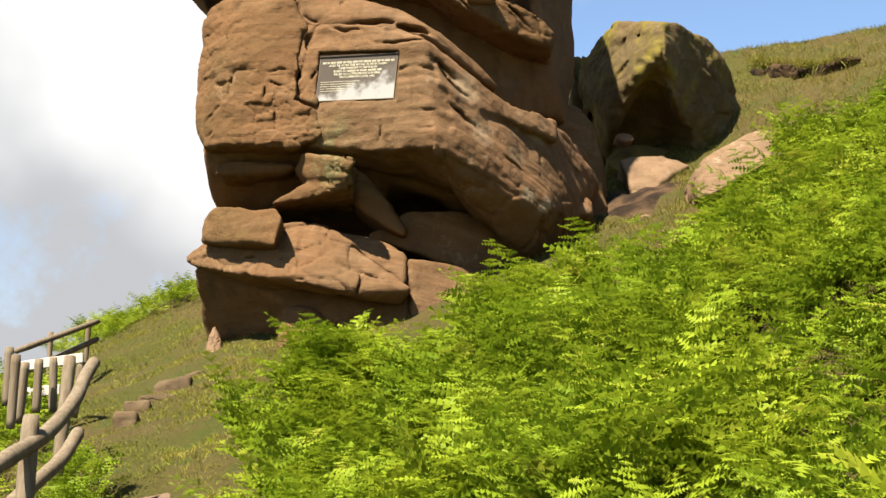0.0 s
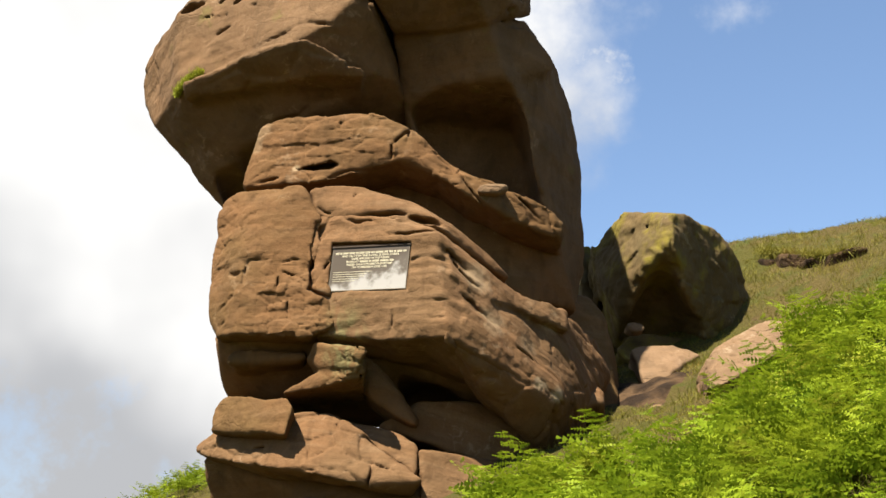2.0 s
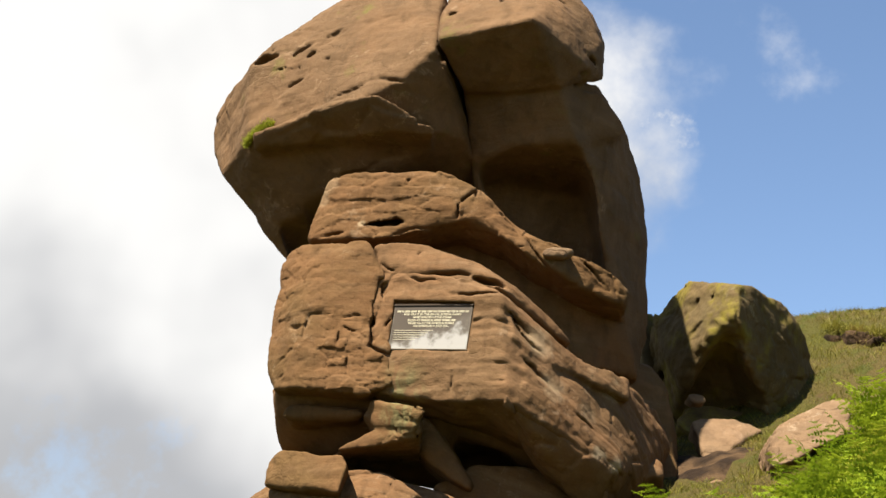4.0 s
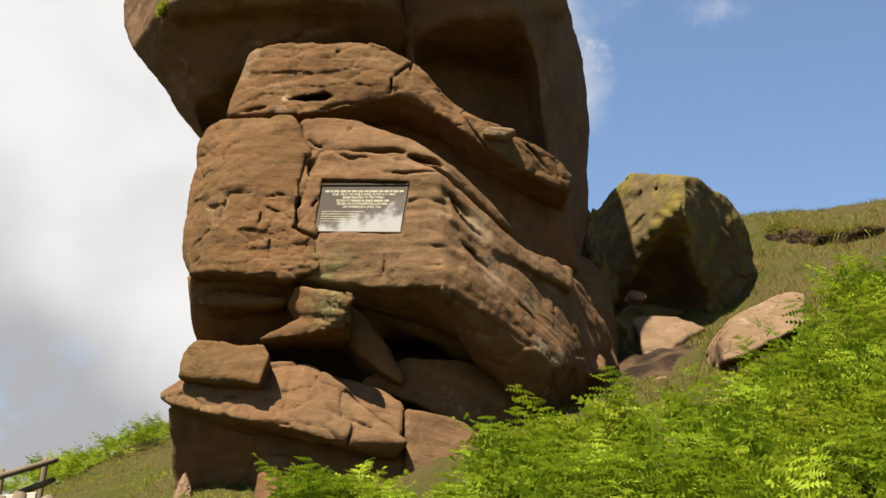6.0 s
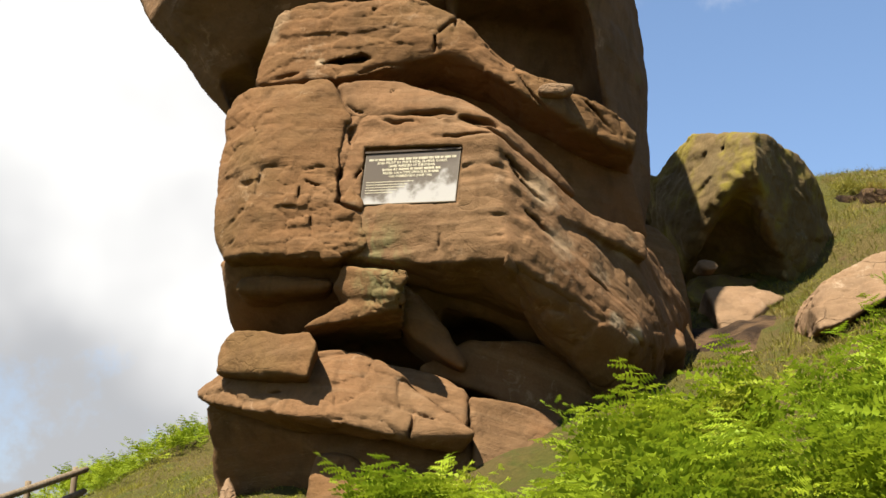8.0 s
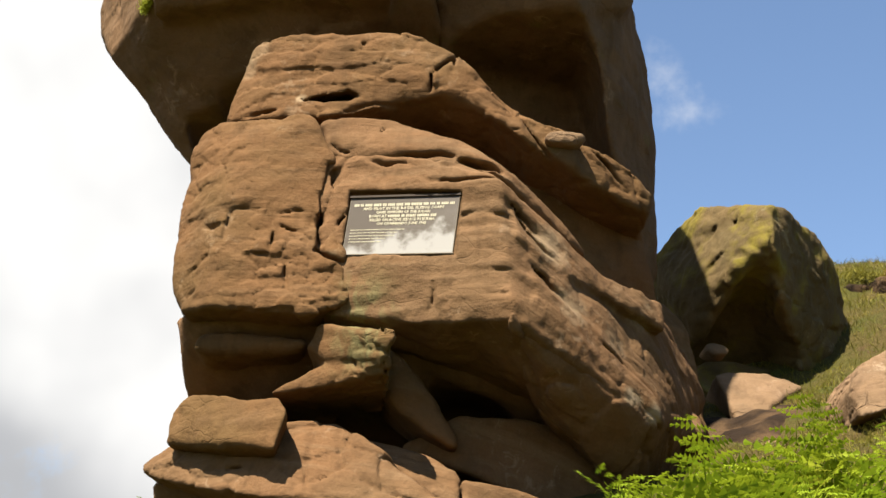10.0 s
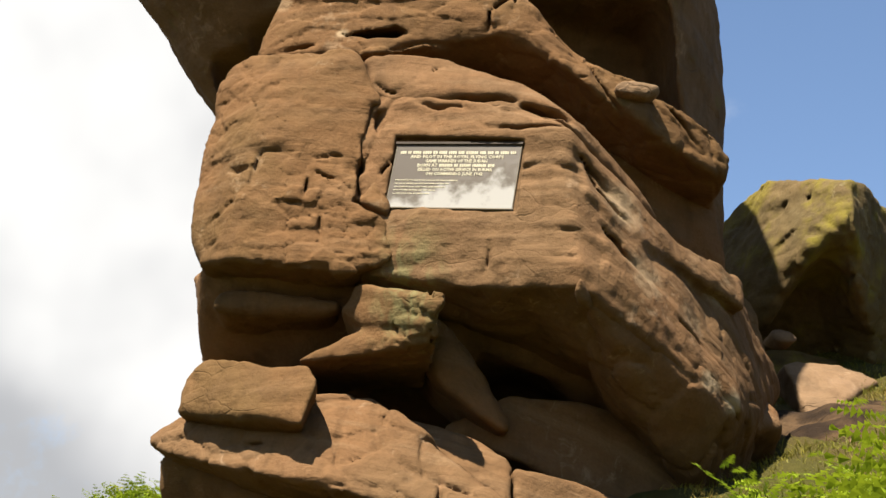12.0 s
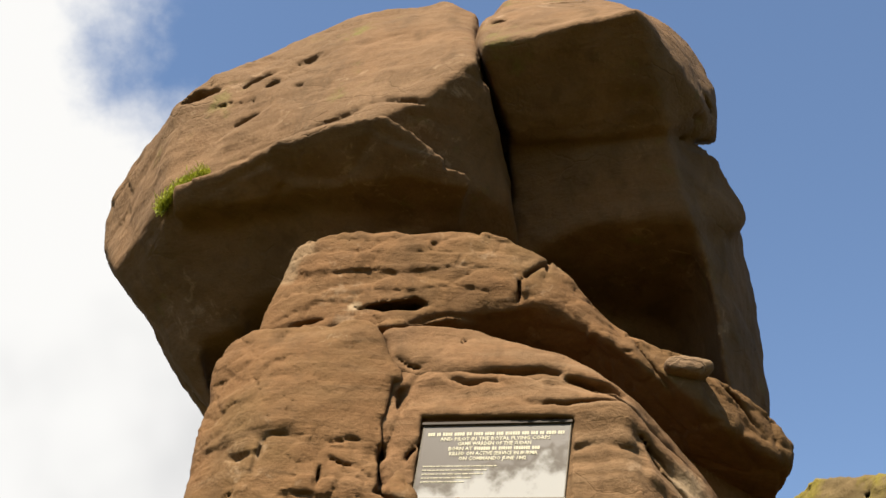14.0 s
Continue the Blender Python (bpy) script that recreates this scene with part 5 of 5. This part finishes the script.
# ---- plants ----
def frond_template(rng, pairs=11, teeth=7):
    """One bracken frond of length 1: a stalk that arches over and two rows of feathered side leaves, each with its own twist and sag. Triangles in a flat list."""
    tri = []
    start = rng.uniform(0.38, 0.50)
    arch, sway = rng.uniform(0.5, 1.35), rng.uniform(-0.25, 0.25)
    line, p, tilt = [], np.zeros(3), rng.uniform(0.0, 0.12)
    for n in range(25):
        line.append(p.copy())
        b = max(n / 24 - start * 0.8, 0.0)
        a = tilt + arch * (b / 0.6) ** 1.3
        p = p + np.array([math.sin(a), sway * b, math.cos(a)]) / 24

    def stalk(s):
        k = min(max(s, 0.0), 0.9999) * 24
        n = int(k)
        return line[n] + (line[n + 1] - line[n]) * (k - n) if n < 24 else line[24]

    for n in range(6):
        a, b = stalk(n / 6), stalk((n + 1) / 6)
        w = 0.007 * (1 - n / 7)
        tri.append((a + (0, w, 0), a - (0, w, 0), b))
        tri.append((a + (w, 0, 0), a - (w, 0, 0), b))
    for n in range(pairs):
        u = (n + 0.1) / pairs
        s = start + (1 - start) * u
        fwd = stalk(s + 0.02) - stalk(s - 0.03)
        fwd /= np.linalg.norm(fwd)
        for side in (-1, 1):
            root = stalk(s + rng.uniform(-0.008, 0.008))
            length = (0.27 * (1 - u) ** 0.9 * min(1.0, 0.8 + 1.5 * u) + 0.02) * rng.uniform(0.75, 1.15)
            across = np.array([0.0, side, 0.0])
            up = np.cross(fwd, across) * side
            way = across + fwd * rng.uniform(0.15, 0.55) + up * rng.uniform(-0.35, 0.35)
            way /= np.linalg.norm(way)
            flat = np.cross(up, way)
            flat /= np.linalg.norm(flat)
            twist = rng.gauss(0.0, 0.28)
            flat = flat * math.cos(twist) + np.cross(way, flat) * math.sin(twist)
            nrm = np.cross(way, flat)
            curl = np.array([0, 0, -1.0]) * length * rng.uniform(0.05, 0.30) + fwd * length * rng.uniform(-0.05, 0.2)
            wide = 0.046 * (1 - 0.5 * u) * rng.uniform(0.85, 1.15)
            rib = [root + way * length * v + curl * v * v for v in np.linspace(0, 1, teeth + 1)]
            for k in range(teeth):
                a, b = rib[k], rib[k + 1]
                v = k / teeth
                reach = wide * (1 - 0.85 * v ** 1.2) * (0.75 if k == 0 else 1.0)
                for w in (-1, 1):
                    tip = a + (b - a) * 0.85 + flat * w * reach + nrm * reach * rng.uniform(-0.35, 0.15)
                    tri.append((a, b, tip))
    return np.array(tri, np.float32)


RNG = random.Random(12)
FRONDS = [frond_template(RNG, 10, 5) for _ in range(16)]
FAR_FRONDS = [frond_template(RNG, 8, 3) for _ in range(6)]


def fronds_mesh(name, spots, templates, label, category, material=BRACKEN):
    """Many fronds in one mesh: spots are x, y, z, size, heading, lean."""
    rng = random.Random(7)
    out = []
    for x, y, z, size, heading, lean in spots:
        t = rng.choice(templates)
        m = np.array(pose(x, y, z, 0, lean, heading) @ Matrix.Diagonal((size, size * rng.uniform(0.85, 1.15), size, 1)))
        out.append(t @ m[:3, :3].T.astype(np.float32) + m[:3, 3].astype(np.float32))
    co = np.concatenate(out).reshape(-1, 3)
    ob = mesh_object(name, co, np.arange(len(co)).reshape(-1, 3), material, smooth=False)
    return tagged(ob, label, category, kind="stuff")


def scatter(count, box_xy, keep, height, seed, fronds=(3, 5)):
    """Clumps of fronds that lean away from their common root, taller and lower in drifts."""
    rng = random.Random(seed)
    spots = []
    x0, x1, y0, y1 = box_xy
    for _ in range(count):
        x, y = rng.uniform(x0, x1), rng.uniform(y0, y1)
        k = keep(x, y)
        if k <= 0 or rng.random() > k:
            continue
        z = float(ground_z(x, y)[0]) - 0.03
        turn = rng.uniform(0, 360)
        n = rng.randint(*fronds)
        drift = 0.90 + 0.24 * math.sin(2.7 * x + 0.8 * y) * math.sin(2.3 * y - 1.1 * x) + rng.gauss(0, 0.06)
        for i in range(n):
            size = rng.uniform(*height) * drift
            spots.append((x + rng.gauss(0, 0.05), y + rng.gauss(0, 0.05), z, size, turn + i * 360 / n + rng.uniform(-35, 35), rng.uniform(0, 34)))
    return spots


def on_bank(x, y):
    edge = -0.19 * y + 0.45 + 0.12 * math.sin(3.1 * y)
    if y > 9.3:
        edge = -0.80
    crest = 10.65 + 0.34 * max(x, 0) + 0.2 * math.sin(2.3 * x)
    if x < edge or y > crest:
        return 0
    if -0.70 < x < -0.34 and y > 7.4:
        return 0.0
    if math.hypot(x - 1.72, y - 6.35) < 0.34 or math.hypot(x - 0.35, y - 5.9) < 0.16:
        return 0.0
    return 0.55 + 0.75 * math.sin(4.3 * x + 2.1 * y) * math.sin(3.9 * y - 2.2 * x)


bank = scatter(2500, (-1.9, 6.4, 3.6, 13.5), on_bank, (0.60, 1.10), 21, (4, 7))
bank += scatter(34, (-0.84, -0.68, 9.5, 10.2), lambda x, y: 1.0, (0.6, 0.85), 25)
bank += scatter(70, (-0.60, 0.25, 10.2, 11.1), lambda x, y: 1.0, (0.32, 0.48), 29)
bank += scatter(150, (-0.45, 0.55, 8.8, 10.5), lambda x, y: 1.0, (0.48, 0.68), 28)
bank += scatter(90, (-0.76, -0.30, 7.6, 9.6), lambda x, y: 1.0, (0.42, 0.62), 27)
bank += scatter(38, (-0.80, -0.64, 9.6, 10.2), lambda x, y: 1.0, (0.85, 1.05), 26)
fronds_mesh("bracken", bank, FRONDS, "dense bright green bracken covering the bank", "bracken")
left = scatter(420, (-5.4, -2.2, 17.8, 21.5), lambda x, y: 0.9 if y > 19.0 + 0.4 * (x + 4) else 0.0, (0.3, 0.55), 22)
left += scatter(300, (-6.5, -2.75, 8.0, 16.5), lambda x, y: 0.9 if x < -0.19 * y - 1.35 else 0.0, (0.5, 0.8), 23)
left += scatter(160, (-2.9, -1.7, 7.4, 10.2), lambda x, y: 0.9 if -0.30 * y < x < -0.25 * y else 0.0, (0.35, 0.6), 24)
fronds_mesh("bracken", left, FAR_FRONDS, "green bracken along the crest and the fence", "bracken")


def grass_mesh(name, count, box_xy, keep, tall, seed, label, material=GRASSBLADE):
    rng = np.random.RandomState(seed)
    x, y = rng.uniform(*box_xy[:2], count), rng.uniform(*box_xy[2:], count)
    ok = keep(x, y)
    x, y = x[ok], y[ok]
    k = 8
    bx = (x[:, None] + rng.normal(0, 0.05, (len(x), k))).ravel()
    by = (y[:, None] + rng.normal(0, 0.05, (len(x), k))).ravel()
    z = np.concatenate([ground_z(a, b) for a, b in zip(np.array_split(bx, 12), np.array_split(by, 12))]) + ground_rough(bx, by) - 0.03
    h = rng.uniform(*tall, len(bx)) * (0.75 + 0.5 * value_noise(np.stack([bx * 1.8, by * 1.8, 0 * bx], 1), 41))
    a = rng.uniform(0, 2 * np.pi, len(bx))
    lean = rng.uniform(0.2, 1.5, len(bx)) * h
    b = rng.uniform(0, 2 * np.pi, len(bx))
    w = 0.005
    root = np.stack([bx, by, z], 1)
    side = np.stack([np.cos(a), np.sin(a), 0 * a], 1) * w
    out = np.stack([np.cos(b) * lean, np.sin(b) * lean, h], 1)
    mid = root + out * (0.35, 0.35, 0.62)
    tip = root + out
    co = np.stack([root - side, root + side, mid + side * 0.7, mid - side * 0.7, mid - side * 0.7, mid + side * 0.7, tip], 1)
    n = np.arange(len(bx))[:, None] * 7
    faces = np.concatenate([n + [0, 1, 2], n + [0, 2, 3], n + [4, 5, 6]])
    ob = mesh_object(name, co.reshape(-1, 3), faces, material, smooth=False)
    return tagged(ob, label, "grass", kind="stuff")


grass_mesh("grass", 14000, (0.8, 10.5, 11.0, 25.0), lambda x, y: ((y > 10.6 + 0.32 * x) | (y > 15)) & (((x - 2.4) / 0.6) ** 2 + ((y - 16.75) / 0.9) ** 2 > 1), (0.04, 0.14), 5, "dry yellow-green grass on the open hillside")
grass_mesh("grass", 22000, (-6.5, -0.2, 7.0, 21.5), lambda x, y: ((x < -0.12 * y - 0.3) & (x > -0.19 * y - 3.2) & ((np.abs(x - path_mid(y)) > 0.26) | (y > 10.5))) | ((y > 10.3) & (x < -0.4)), (0.02, 0.09), 6, "short tufted grass on the slope by the steps", GREENBLADE)


def moss_tuft():
    rng = random.Random(3)
    a, b = [(-3.64, 16.05, 9.53), (-3.24, 15.75, 9.68)]
    a, b = Vector(a), Vector(b)
    co = []
    for _ in range(2200):
        u = rng.random()
        p = a.lerp(b, u) + Vector((rng.gauss(0, 0.02), rng.gauss(-0.05, 0.05), rng.uniform(-0.03, 0.05) + 0.06 * math.sin(math.pi * u)))
        d = Vector((rng.gauss(0, 0.35), rng.gauss(-0.3, 0.35), rng.uniform(0.2, 1.0))).normalized() * rng.uniform(0.025, 0.07)
        s = Vector((rng.gauss(0, 1), rng.gauss(0, 1), 0)).normalized() * 0.006
        co += [p - s, p + s, p + d]
    ob = mesh_object("moss_tuft", [tuple(c) for c in co], np.arange(len(co)).reshape(-1, 3), MOSS, smooth=False)
    tagged(ob, "bright green moss tuft on the cap's lip", "moss")


moss_tuft()


def turf_lip():
    """Long dry grass that hangs over the edge of the peat banks."""
    rng = random.Random(14)
    co = []
    for n in range(4):
        a, b = Vector(scarp[n]), Vector(scarp[n + 1])
        for _ in range(420):
            p = a.lerp(b, rng.uniform(-0.15, 1.15)) + Vector((rng.gauss(0, 0.05), rng.uniform(-0.08, 0.45), 0))
            p.z += 0.20 + 0.3 * (p.y - a.lerp(b, 0.5).y) * 0.5 + rng.gauss(0, 0.02)
            d = Vector((rng.gauss(0, 0.4), rng.uniform(-1.0, 0.1), rng.uniform(-0.5, 0.6))).normalized() * rng.uniform(0.10, 0.22)
            s = Vector((rng.gauss(0, 1), rng.gauss(0, 1), 0)).normalized() * 0.010
            co += [p - s, p + s, p + d]
    ob = mesh_object("grass", [tuple(c) for c in co], np.arange(len(co)).reshape(-1, 3), GRASSBLADE, smooth=False)
    tagged(ob, "long dry grass overhanging the peat bank", "grass", kind="stuff")


turf_lip()
